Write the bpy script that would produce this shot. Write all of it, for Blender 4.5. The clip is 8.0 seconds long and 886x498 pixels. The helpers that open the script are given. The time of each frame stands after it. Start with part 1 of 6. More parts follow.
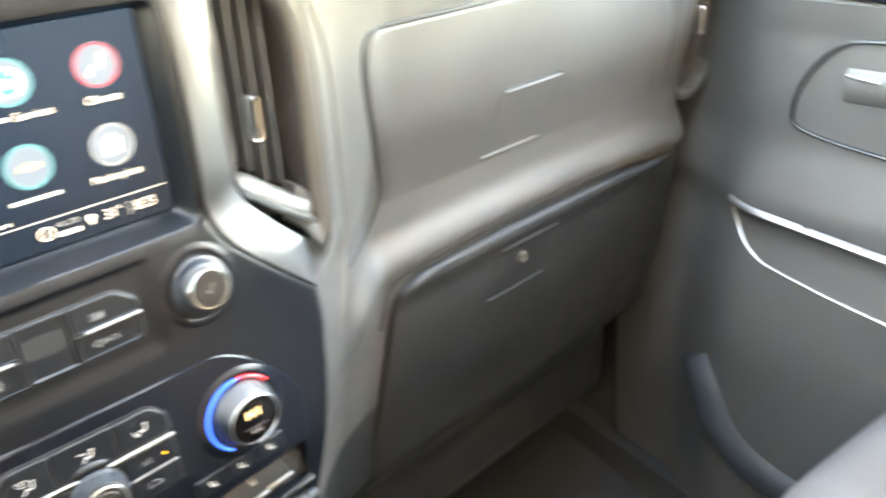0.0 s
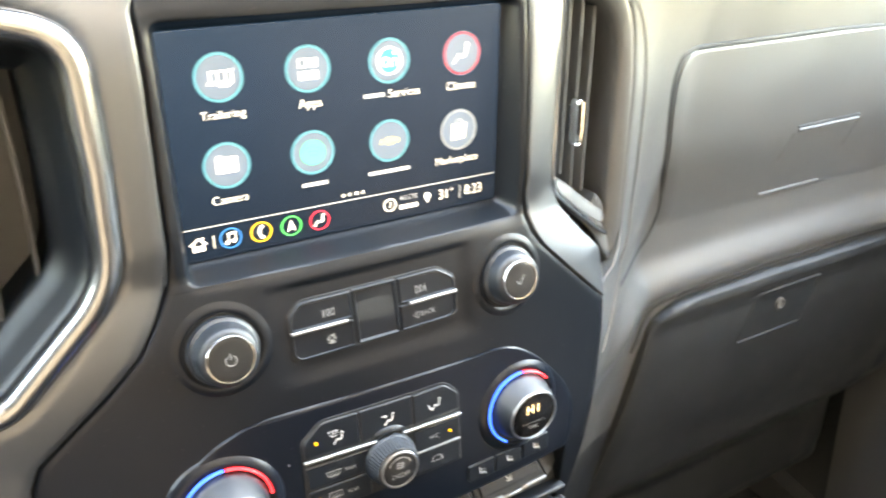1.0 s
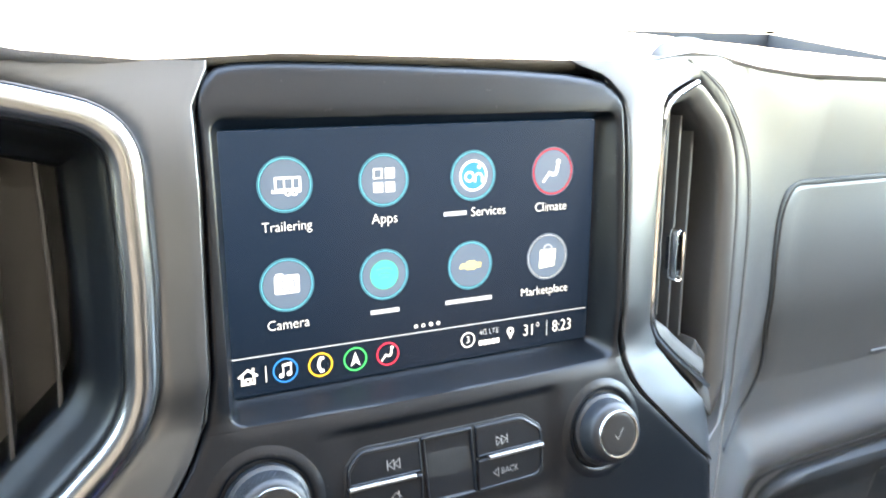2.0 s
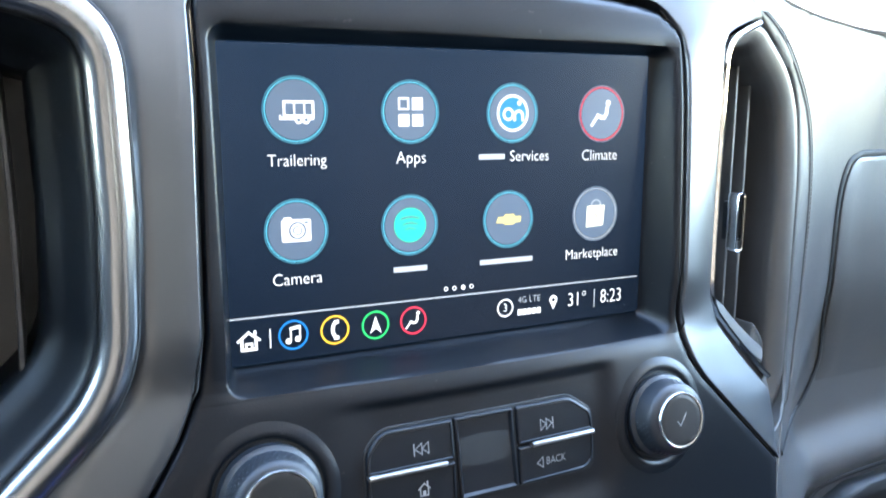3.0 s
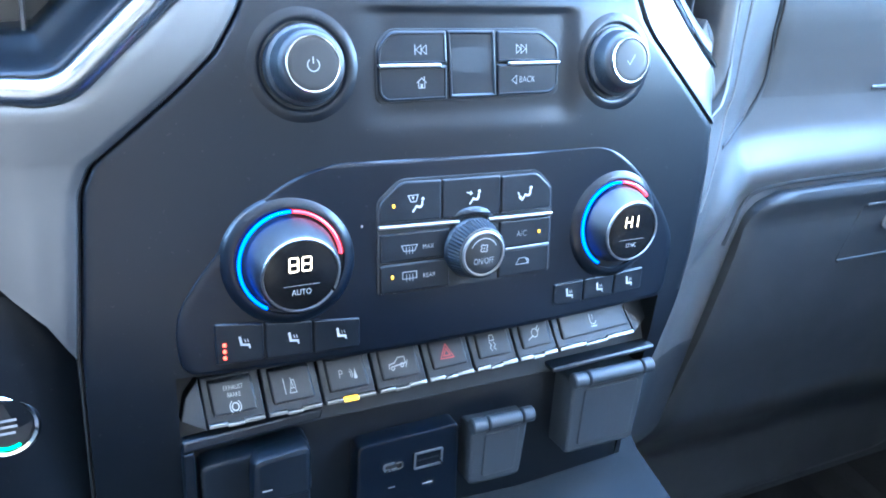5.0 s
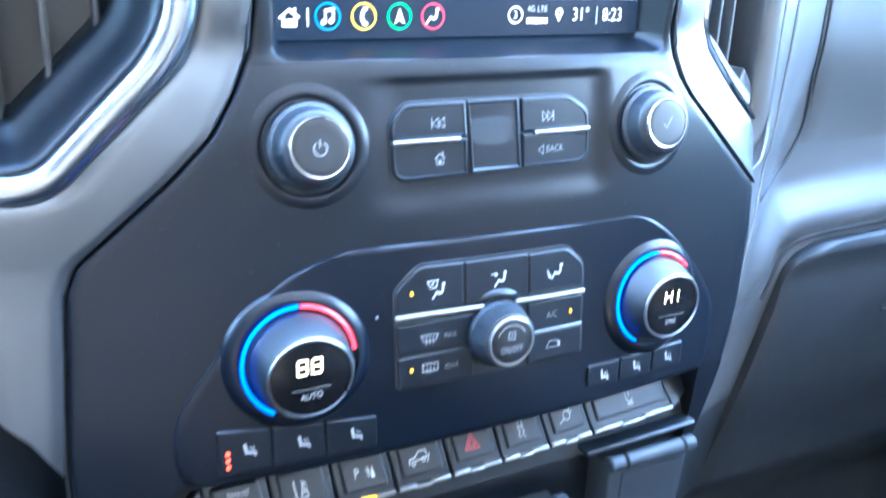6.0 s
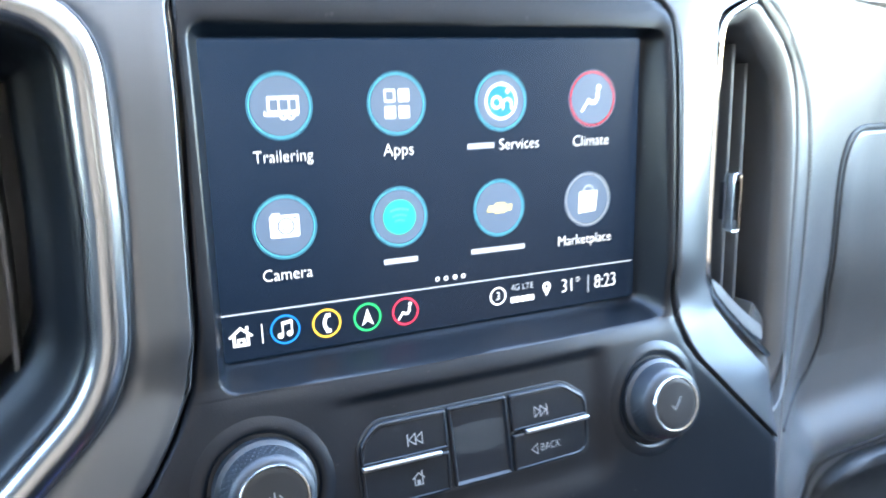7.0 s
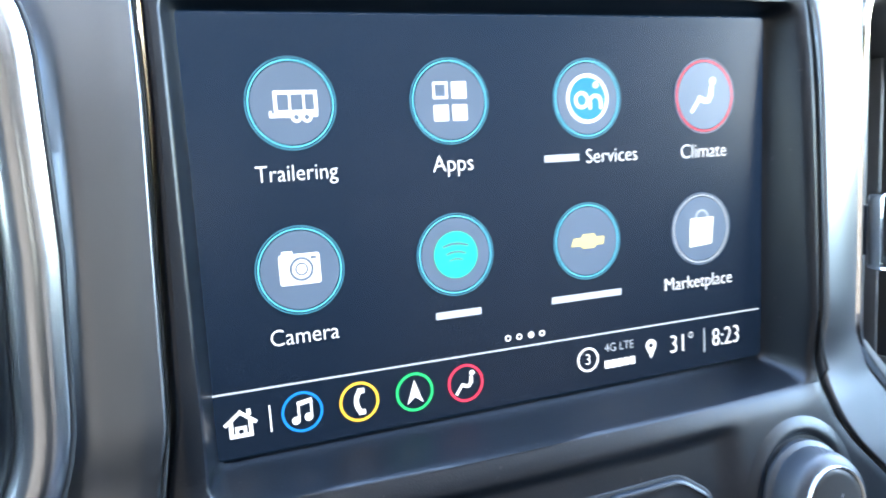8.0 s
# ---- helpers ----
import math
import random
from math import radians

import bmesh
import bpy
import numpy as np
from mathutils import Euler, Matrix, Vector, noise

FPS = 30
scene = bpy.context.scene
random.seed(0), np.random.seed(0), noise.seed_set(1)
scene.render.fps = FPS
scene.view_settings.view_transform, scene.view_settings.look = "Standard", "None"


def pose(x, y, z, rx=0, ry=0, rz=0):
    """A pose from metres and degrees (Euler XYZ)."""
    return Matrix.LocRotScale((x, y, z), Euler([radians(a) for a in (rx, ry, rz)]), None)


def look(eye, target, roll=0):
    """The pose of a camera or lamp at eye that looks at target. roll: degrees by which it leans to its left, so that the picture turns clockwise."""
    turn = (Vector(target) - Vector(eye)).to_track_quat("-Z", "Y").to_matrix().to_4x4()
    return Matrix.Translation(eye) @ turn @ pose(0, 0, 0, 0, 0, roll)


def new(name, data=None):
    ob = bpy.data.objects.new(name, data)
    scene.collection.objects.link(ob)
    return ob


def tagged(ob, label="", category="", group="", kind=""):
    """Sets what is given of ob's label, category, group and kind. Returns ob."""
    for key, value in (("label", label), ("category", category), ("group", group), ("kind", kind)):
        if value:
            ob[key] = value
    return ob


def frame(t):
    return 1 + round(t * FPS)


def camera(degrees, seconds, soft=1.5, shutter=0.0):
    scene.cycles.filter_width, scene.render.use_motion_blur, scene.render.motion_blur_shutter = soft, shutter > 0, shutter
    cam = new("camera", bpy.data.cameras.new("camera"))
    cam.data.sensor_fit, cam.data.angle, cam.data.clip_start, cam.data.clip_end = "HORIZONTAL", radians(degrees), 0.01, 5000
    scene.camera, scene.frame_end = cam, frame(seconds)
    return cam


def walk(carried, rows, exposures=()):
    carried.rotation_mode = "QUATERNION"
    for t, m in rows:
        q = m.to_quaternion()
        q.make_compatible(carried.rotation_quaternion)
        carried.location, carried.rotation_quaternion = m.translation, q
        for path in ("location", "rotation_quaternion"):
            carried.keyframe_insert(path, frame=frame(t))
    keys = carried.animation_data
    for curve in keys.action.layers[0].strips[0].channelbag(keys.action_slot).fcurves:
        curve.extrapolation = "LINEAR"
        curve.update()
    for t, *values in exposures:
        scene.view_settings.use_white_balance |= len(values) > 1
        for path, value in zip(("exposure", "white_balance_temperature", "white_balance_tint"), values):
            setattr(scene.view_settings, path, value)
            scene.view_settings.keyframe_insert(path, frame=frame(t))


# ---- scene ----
# Dash frame: origin at the middle of the touchscreen, x to the right, y into the dash, z up along the screen.
# The whole dash leans back by LEAN degrees; HIGH is the screen's height over the cab floor.
LEAN, HIGH = 10.0, 0.80
DASH = pose(0, 0, HIGH, -LEAN, 0, 0)

cam = camera(58.17, 8.0, soft=1.8, shutter=0.5)
PATH = [
    (0, (-0.0806, -0.3992, 0.1304), (0.1011, -0.2043, -0.0076), -2.74),
    (0.2, (-0.1015, -0.3794, 0.1274), (0.0700, -0.1734, -0.0072), -1.62),
    (0.5, (-0.1288, -0.3666, 0.1263), (0.0284, -0.1476, -0.0053), -0.70),
    (0.7, (-0.1372, -0.3640, 0.1299), (0.0098, -0.1379, -0.0016), -0.34),
    (1, (-0.1518, -0.3571, 0.1211), (-0.0160, -0.1217, -0.0058), 0.04),
    (1.5, (-0.1612, -0.3457, 0.1089), (-0.0337, -0.0938, 0.0074), 0.70),
    (1.7, (-0.1547, -0.3321, 0.1032), (-0.0263, -0.0749, 0.0175), 0.50),
    (2.8, (-0.1373, -0.2672, 0.0418), (-0.0066, -0.0019, -0.0085), -0.31),
    (3, (-0.1373, -0.2653, 0.0415), (-0.0065, -0.0006, -0.0116), 0.06),
    (3.2, (-0.1395, -0.2684, 0.0242), (-0.0100, -0.0039, -0.0327), 0.45),
    (3.5, (-0.1439, -0.2753, 0.0039), (-0.0152, -0.0141, -0.0681), 1.44),
    (3.8, (-0.1492, -0.2793, -0.0160), (-0.0199, -0.0220, -0.1001), 2.27),
    (4, (-0.1523, -0.2833, -0.0221), (-0.0227, -0.0286, -0.1135), 2.63),
    (4.2, (-0.1599, -0.3056, -0.0242), (-0.0320, -0.0517, -0.1200), 2.83),
    (4.5, (-0.1692, -0.3349, -0.0254), (-0.0400, -0.0844, -0.1283), 3.14),
    (4.7, (-0.1761, -0.3595, -0.0329), (-0.0503, -0.1094, -0.1406), 3.09),
    (5.8, (-0.1800, -0.3354, -0.0219), (-0.0530, -0.0848, -0.1273), 1.95),
    (6, (-0.1642, -0.3175, -0.0152), (-0.0420, -0.0635, -0.1178), 1.32),
    (6.3, (-0.1554, -0.3109, -0.0091), (-0.0327, -0.0542, -0.1043), 0.68),
    (6.5, (-0.1455, -0.2852, 0.0072), (-0.0204, -0.0261, -0.0778), 0.10),
    (6.7, (-0.1387, -0.2769, 0.0513), (-0.0138, -0.0158, -0.0277), -0.47),
    (6.9, (-0.1306, -0.2766, 0.0567), (-0.0073, -0.0117, -0.0114), -1.21),
    (7, (-0.1287, -0.2681, 0.0488), (-0.0037, -0.0029, -0.0151), -1.33),
    (7.2, (-0.1213, -0.2481, 0.0441), (0.0032, 0.0186, -0.0140), -1.61),
    (7.5, (-0.1124, -0.2238, 0.0416), (0.0106, 0.0451, -0.0090), -3.20),
    (8, (-0.1051, -0.1963, 0.0307), (0.0090, 0.0779, -0.0119), -2.95),
]
EXPOSURES = [
    (0.0, 7.36, 11200, 10), (1.0, 7.12, 10700, 10), (1.5, 7.33, 9700, 9), (1.7, 7.05, 9000, 9), (2.8, 6.04, 6900, 8), (3.5, 6.02, 6000, 6),
    (4.0, 6.88, 5700, 5), (4.5, 7.18, 5600, 4), (4.7, 7.28, 5300, 4), (6.0, 7.44, 5400, 5), (6.5, 7.34, 6150, 7), (7.0, 6.50, 6500, 8), (7.5, 6.40, 6500, 8), (8.0, 6.20, 6400, 8),
]
walk(cam, [(t, DASH @ look(eye, target, roll)) for t, eye, target, roll in PATH], EXPOSURES)

# ---- world and sun: a low morning sun in front of the truck, over the passenger side ----
SUN_HIGH, SUN_SIDE = 24.0, 28.0
world = bpy.data.worlds.new("sky")
scene.world = world
world.use_nodes = True
wn = world.node_tree.nodes
wl = world.node_tree.links
sky = wn.new("ShaderNodeTexSky")
sky.sky_type, sky.sun_disc = "NISHITA", False
sky.sun_elevation, sky.sun_rotation = radians(SUN_HIGH), radians(SUN_SIDE)
wl.new(sky.outputs[0], wn["Background"].inputs[0])
wn["Background"].inputs[1].default_value = 0.15
sun_data = bpy.data.lights.new("sun", "SUN")
sun_data.energy, sun_data.angle, sun_data.color = 4.0, radians(0.5), (1.0, 0.9, 0.76)
sun = new("sun", sun_data)
_e, _s = radians(SUN_HIGH), radians(SUN_SIDE)
sun.matrix_world = look((math.sin(_s) * math.cos(_e) * 50, math.cos(_s) * math.cos(_e) * 50, math.sin(_e) * 50), (0, 0, 0))


# ---- materials ----
def material(name, base, rough=0.5, metal=0.0, grain=0.0, scale=900.0, kind="noise", vary=0.12, patch=14.0, rough_vary=0.1, coat=0.0, stretch=None, dust=0.0):
    """A surface with grain bump, and colour and gloss that vary at two scales. scale: grain per metre."""
    m = bpy.data.materials.new(name)
    m.use_nodes = True
    n, l = m.node_tree.nodes, m.node_tree.links
    b = n["Principled BSDF"]
    b.inputs["Metallic"].default_value = metal
    b.inputs["Coat Weight"].default_value = coat
    b.inputs["Coat Roughness"].default_value = 0.08
    tc = n.new("ShaderNodeTexCoord")
    mp = n.new("ShaderNodeMapping")
    if stretch:
        mp.inputs["Scale"].default_value = stretch
    l.new(tc.outputs["Object"], mp.inputs["Vector"])
    big = n.new("ShaderNodeTexNoise")
    big.inputs["Scale"].default_value, big.inputs["Detail"].default_value, big.inputs["Roughness"].default_value = patch, 6, 0.65
    l.new(mp.outputs[0], big.inputs["Vector"])
    if kind == "voronoi":
        fine = n.new("ShaderNodeTexVoronoi")
        fine.inputs["Scale"].default_value = scale
        height = fine.outputs["Distance"]
    else:
        fine = n.new("ShaderNodeTexNoise")
        fine.inputs["Scale"].default_value, fine.inputs["Detail"].default_value = scale, 3
        height = fine.outputs["Fac"]
    l.new(mp.outputs[0], fine.inputs["Vector"])
    ramp = n.new("ShaderNodeMapRange")
    ramp.inputs["From Min"].default_value, ramp.inputs["From Max"].default_value = 0.3, 0.7
    ramp.inputs["To Min"].default_value, ramp.inputs["To Max"].default_value = 1 - vary, 1 + vary
    l.new(big.outputs["Fac"], ramp.inputs["Value"])
    tint = n.new("ShaderNodeVectorMath")
    tint.operation = "SCALE"
    tint.inputs[0].default_value = base
    l.new(ramp.outputs[0], tint.inputs["Scale"])
    colour = tint.outputs[0]
    if dust:
        specks = n.new("ShaderNodeTexNoise")
        specks.inputs["Scale"].default_value, specks.inputs["Detail"].default_value = 420, 2
        l.new(mp.outputs[0], specks.inputs["Vector"])
        pick = n.new("ShaderNodeMapRange")
        pick.inputs["From Min"].default_value, pick.inputs["From Max"].default_value = 0.70, 0.78
        pick.inputs["To Max"].default_value = dust
        l.new(specks.outputs["Fac"], pick.inputs["Value"])
        mix = n.new("ShaderNodeMix")
        mix.data_type = "RGBA"
        mix.inputs["B"].default_value = (0.4, 0.38, 0.35, 1)
        l.new(pick.outputs[0], mix.inputs["Factor"])
        l.new(colour, mix.inputs["A"])
        colour = mix.outputs["Result"]
    l.new(colour, b.inputs["Base Color"])
    rr = n.new("ShaderNodeMapRange")
    rr.inputs["From Min"].default_value, rr.inputs["From Max"].default_value = 0.3, 0.7
    rr.inputs["To Min"].default_value, rr.inputs["To Max"].default_value = max(0.02, rough - rough_vary), rough + rough_vary
    l.new(big.outputs["Fac"], rr.inputs["Value"])
    l.new(rr.outputs[0], b.inputs["Roughness"])
    if grain:
        bump = n.new("ShaderNodeBump")
        bump.inputs["Strength"].default_value, bump.inputs["Distance"].default_value = grain, 0.0004
        l.new(height, bump.inputs["Height"])
        l.new(bump.outputs[0], b.inputs["Normal"])
    return m


GLOW = 0.029


def glowing(name, colour, strength):
    m = bpy.data.materials.new(name)
    m.use_nodes = True
    b = m.node_tree.nodes["Principled BSDF"]
    b.inputs["Base Color"].default_value = (*(0.3 * c for c in colour), 1)
    b.inputs["Emission Color"].default_value = (*colour, 1)
    b.inputs["Emission Strength"].default_value = strength * GLOW
    b.inputs["Roughness"].default_value = 0.3
    return m


# blue in the blacks, here and in switches and rubber, paints in haze
PLASTIC = material("soft_touch_plastic", (0.0026, 0.0043, 0.0070), 0.34, grain=0.12, scale=2000, dust=0.05, rough_vary=0.03)
PLASTIC.node_tree.nodes["Principled BSDF"].inputs["Specular IOR Level"].default_value = 0.31
PLATE = material("satin_black_plate", (0.0013, 0.0033, 0.0072), 0.32, grain=0.12, scale=2200, dust=0.04, rough_vary=0.03)
PLATE.node_tree.nodes["Principled BSDF"].inputs["Specular IOR Level"].default_value = 0.3
SWITCH = material("switch_plastic", (0.0030, 0.0055, 0.0092), 0.36, grain=0.2, scale=2200)
SWITCH.node_tree.nodes["Principled BSDF"].inputs["Specular IOR Level"].default_value = 0.34
KNOB = material("knob_rubber", (0.0062, 0.0092, 0.0135), 0.44, grain=0.3, scale=2500)
LEATHER = material("grained_vinyl", (0.056, 0.057, 0.058), 0.42, grain=0.2, scale=1500, kind="voronoi", patch=9, vary=0.08)
LEATHER.node_tree.nodes["Principled BSDF"].inputs["Specular IOR Level"].default_value = 0.38
# darker copy of the vinyl: footwell shade is put into its colour
SHADED_VINYL = material("grained_shaded_vinyl", (0.0095, 0.0115, 0.0135), 0.52, grain=0.45, scale=1500, kind="voronoi", patch=9, vary=0.10)
DOOR = material("door_vinyl", (0.042, 0.043, 0.044), 0.5, grain=0.25, scale=1400, kind="voronoi", patch=7, vary=0.12)
# part of the top's sun glare is put into this paler vinyl
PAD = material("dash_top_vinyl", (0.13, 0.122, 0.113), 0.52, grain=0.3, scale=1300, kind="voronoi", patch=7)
SILVER = material("satin_silver_trim", (0.130, 0.138, 0.150), 0.34, metal=0.9, vary=0.01, patch=40, rough_vary=0.006)
CHROME = material("chrome", (0.78, 0.79, 0.80), 0.11, metal=1.0, vary=0.02, rough_vary=0.015, patch=60)
RING = material("soft_chrome_ring", (0.34, 0.36, 0.39), 0.24, metal=1.0, vary=0.015, rough_vary=0.012, patch=40)
KNOB_RING = material("knob_ring_chrome", (0.50, 0.505, 0.515), 0.22, metal=1.0, vary=0.03, rough_vary=0.02, patch=60)
CHROME_SOFT = material("satin_chrome", (0.30, 0.305, 0.31), 0.34, metal=1.0, vary=0.05, patch=60)
# too pale for black: the veil of haze is put into this colour
VENT = material("vent_hazed_black", (0.05, 0.05, 0.051), 0.45, grain=0.2, scale=1500)
CARPET = material("carpet", (0.010, 0.011, 0.013), 0.95, grain=1.0, scale=400, vary=0.35)
CLOTH = material("seat_cloth", (0.055, 0.057, 0.062), 0.9, grain=1.0, scale=900, vary=0.2)
BLACK_CLOTH = material("black_seat_cloth", (0.012, 0.012, 0.013), 0.9, grain=1.0, scale=900, vary=0.2)
REAR_REFLECTOR = material("rear_reflecting_cloth", (0.035, 0.035, 0.036), 0.9, grain=0.4, scale=900, vary=0.05)
LINER = material("headliner_cloth", (0.09, 0.09, 0.092), 0.95, grain=0.6, scale=700)
HEADLINER = material("pale_headliner", (0.27, 0.27, 0.268), 0.95, grain=0.5, scale=700, vary=0.06)
LIP = material("switch_lip_satin", (0.17, 0.175, 0.18), 0.36, metal=1.0, vary=0.06, patch=60)
PILLAR = material("pillar_trim_cloth", (0.42, 0.41, 0.39), 0.9, grain=0.5, scale=700)
SEAM = material("seam_vinyl", (0.05, 0.05, 0.05), 0.6)
STITCH = material("stitching_thread", (0.16, 0.15, 0.14), 0.7)
GAP = material("dark_gap", (0.0035, 0.005, 0.007), 0.7)
PRINT = material("white_print", (0.40, 0.41, 0.42), 0.6, vary=0.05)
PRINT_DIM = material("grey_print", (0.22, 0.225, 0.23), 0.6, vary=0.05)
PRINT_MID = material("pale_grey_print", (0.36, 0.365, 0.37), 0.6, vary=0.05)
PRINT_RED = material("red_print", (0.35, 0.03, 0.03), 0.6, vary=0.05)
CAP = material("knob_cap_gloss", (0.0055, 0.006, 0.007), 0.36, grain=0.05, scale=2500)
GLASS_CAP = material("display_cap_gloss", (0.004, 0.0042, 0.005), 0.24, rough_vary=0.04)
GLASS_CAP.node_tree.nodes["Principled BSDF"].inputs["Specular IOR Level"].default_value = 0.2
VENT_GREY = material("vent_frame_grey", (0.055, 0.054, 0.053), 0.40, grain=0.12, scale=1800)
METAL = material("port_metal", (0.55, 0.56, 0.58), 0.3, metal=1.0)
TRAY = material("tray_rubber", (0.006, 0.0085, 0.011), 0.9, grain=0.5, scale=1400)
TRAY.node_tree.nodes["Principled BSDF"].inputs["Specular IOR Level"].default_value = 0.2
RUBBER = material("outlet_cover_rubber", (0.013, 0.018, 0.024), 0.6, grain=0.5, scale=1400)
GROUND = material("parking_lot_asphalt", (0.09, 0.088, 0.085), 0.9, grain=1.0, scale=60, vary=0.3, patch=0.8)
PAINT = material("truck_hood_paint", (0.55, 0.55, 0.55), 0.25, coat=0.6, vary=0.03)

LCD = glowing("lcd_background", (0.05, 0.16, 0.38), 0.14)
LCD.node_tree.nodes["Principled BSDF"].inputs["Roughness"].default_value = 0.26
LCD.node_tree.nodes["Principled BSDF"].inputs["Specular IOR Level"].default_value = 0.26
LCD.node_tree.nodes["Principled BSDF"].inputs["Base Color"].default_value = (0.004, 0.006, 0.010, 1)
# navy wallpaper with a fine lattice of dots; brighter top is a painted reflection
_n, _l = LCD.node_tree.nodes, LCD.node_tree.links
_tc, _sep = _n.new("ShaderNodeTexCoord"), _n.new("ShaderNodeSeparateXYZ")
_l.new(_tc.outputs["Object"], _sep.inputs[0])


def lcd_math(op, a, b=None):
    m = _n.new("ShaderNodeMath")
    m.operation = op
    for k, v in enumerate((a, b)):
        if isinstance(v, (int, float)):
            m.inputs[k].default_value = v
        elif v is not None:
            _l.new(v, m.inputs[k])
    return m.outputs[0]


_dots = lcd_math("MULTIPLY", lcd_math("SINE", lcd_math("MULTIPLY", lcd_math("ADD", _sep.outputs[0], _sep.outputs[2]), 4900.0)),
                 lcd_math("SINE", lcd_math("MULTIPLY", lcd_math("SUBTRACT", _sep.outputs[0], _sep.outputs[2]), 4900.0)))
_sheen = _n.new("ShaderNodeMapRange")
_sheen.inputs["From Min"].default_value, _sheen.inputs["From Max"].default_value = 0.005, 0.105
_sheen.inputs["To Min"].default_value, _sheen.inputs["To Max"].default_value = 0.04 * GLOW, 0.12 * GLOW
_l.new(_sep.outputs[2], _sheen.inputs["Value"])
_l.new(lcd_math("MULTIPLY", _sheen.outputs[0], lcd_math("ADD", lcd_math("MULTIPLY", _dots, 0.8), 1.0)), _n["Principled BSDF"].inputs["Emission Strength"])
L_WHITE = glowing("lcd_white", (0.95, 0.96, 1.0), 0.85)
L_CREAM = glowing("lcd_cream", (0.86, 0.86, 0.68), 0.85)
L_GREY = glowing("lcd_grey", (0.55, 0.6, 0.68), 0.7)
L_DISC = glowing("lcd_icon_disc", (0.20, 0.28, 0.40), 0.25)
L_CYAN = glowing("lcd_cyan", (0.12, 0.55, 0.72), 0.75)
L_CYAN_DIM = glowing("lcd_cyan_dim", (0.06, 0.25, 0.36), 0.5)
L_BLUE = glowing("lcd_blue", (0.012, 0.20, 0.62), 0.9)
L_AMBER = glowing("lcd_amber", (0.95, 0.55, 0.05), 0.9)
L_GREEN = glowing("lcd_green", (0.03, 0.62, 0.16), 0.9)
L_RED = glowing("lcd_red", (0.85, 0.04, 0.09), 0.8)
L_MINT = glowing("lcd_mint", (0.02, 0.70, 0.42), 0.85)
L_GOLD = glowing("lcd_gold", (0.80, 0.66, 0.25), 0.85)
L_DARK = glowing("lcd_dark", (0.02, 0.05, 0.06), 0.3)
LED_BLUE = glowing("blue_led", (0.002, 0.10, 1.0), 1.5)
LED_RED = glowing("red_led", (1.0, 0.03, 0.05), 1.6)
LED_ORANGE = glowing("orange_led", (1.0, 0.47, 0.02), 1.1)
LED_SEAT = glowing("seat_heat_led", (1.0, 0.06, 0.03), 2.0)
LED_DIGIT = glowing("digit_led", (1.0, 0.78, 0.5), 1.7)
LED_GREEN = glowing("green_led", (0.05, 0.9, 0.4), 1.2)


# unseen rear panes; tint far darker than real glass, to hold back light
TINT = bpy.data.materials.new("light_blocking_glass")
TINT.use_nodes = True
_n, _l = TINT.node_tree.nodes, TINT.node_tree.links
_clear, _gloss, _mix = _n.new("ShaderNodeBsdfTransparent"), _n.new("ShaderNodeBsdfGlossy"), _n.new("ShaderNodeMixShader")
_clear.inputs["Color"].default_value = (0.012, 0.0125, 0.0125, 1)
_gloss.inputs["Roughness"].default_value = 0.02
_mix.inputs[0].default_value = 0.06
_l.new(_clear.outputs[0], _mix.inputs[1])
_l.new(_gloss.outputs[0], _mix.inputs[2])
_l.new(_mix.outputs[0], _n["Material Output"].inputs["Surface"])


# ---- geometry helpers: places in millimetres of the dash frame ----
BASES = {}


def thing(name, base, label, category, group="", kind="", frame_m=DASH):
    """A top-level thing: an Empty at its base, which its parts hang from."""
    ob = new(name)
    ob.empty_display_size = 0.02
    b = Vector(base) / 1000
    ob.matrix_world = frame_m @ Matrix.Translation(b)
    BASES[ob.name] = b
    return tagged(ob, label, category, group, kind)


def part(name, bm, mat, parent, label="", smooth=True):
    """One mesh object under a thing or under a part."""
    b = BASES[parent.name]
    for v in bm.verts:
        v.co = v.co / 1000 - b
    me = bpy.data.meshes.new(name)
    bm.to_mesh(me)
    bm.free()
    me.materials.append(mat)
    if smooth:
        me.shade_smooth()
        me.set_sharp_from_angle(angle=radians(38))
    ob = new(name, me)
    ob.parent = parent
    BASES[ob.name] = b
    return tagged(ob, label) if label else ob


def lerp_list(z, zs, vs):
    return float(np.interp(z, zs, vs))


def lerp_soft(z, zs, vs, w=16.0):
    """The same with its kinks rounded off over about w."""
    return sum(lerp_list(z + w * k, zs, vs) * f for k, f in ((-1, 0.1), (-0.5, 0.23), (0, 0.34), (0.5, 0.23), (1, 0.1)))


FACE_Z = [-420, -330, -300, -262, -240, -222, -205, -190, -165, -125, -100, -80, -57, -50, 60, 90]
FACE_D = [-8, -21, -26.5, -32.5, -35.2, -36.6, -36.7, -36, -33.5, -29.5, -27, -24.5, -19.5, -17, -9, -7]


def face(x, z):
    """Depth of the centre stack's face."""
    return lerp_soft(z, FACE_Z, FACE_D, 8.0) + 12.5 * (abs(x) / 165) ** 2.2


def row_ends(poly, z):
    xs = []
    for (x0, z0), (x1, z1) in zip(poly, poly[1:] + poly[:1]):
        if (z0 <= z < z1) or (z1 <= z < z0):
            xs.append(x0 + (x1 - x0) * (z - z0) / (z1 - z0))
    return (min(xs), max(xs)) if xs else None


def add_grid(bm, rows, close=False):
    """Joins rows of points (top to bottom, each left to right) into faces that look towards the cabin."""
    vs = [[bm.verts.new(p) for p in row] for row in rows]
    for a, b in zip(vs, vs[1:]):
        n = len(a)
        for j in range(n if close else n - 1):
            k = (j + 1) % n
            bm.faces.new((b[j], b[k], a[k], a[j]))
    return vs


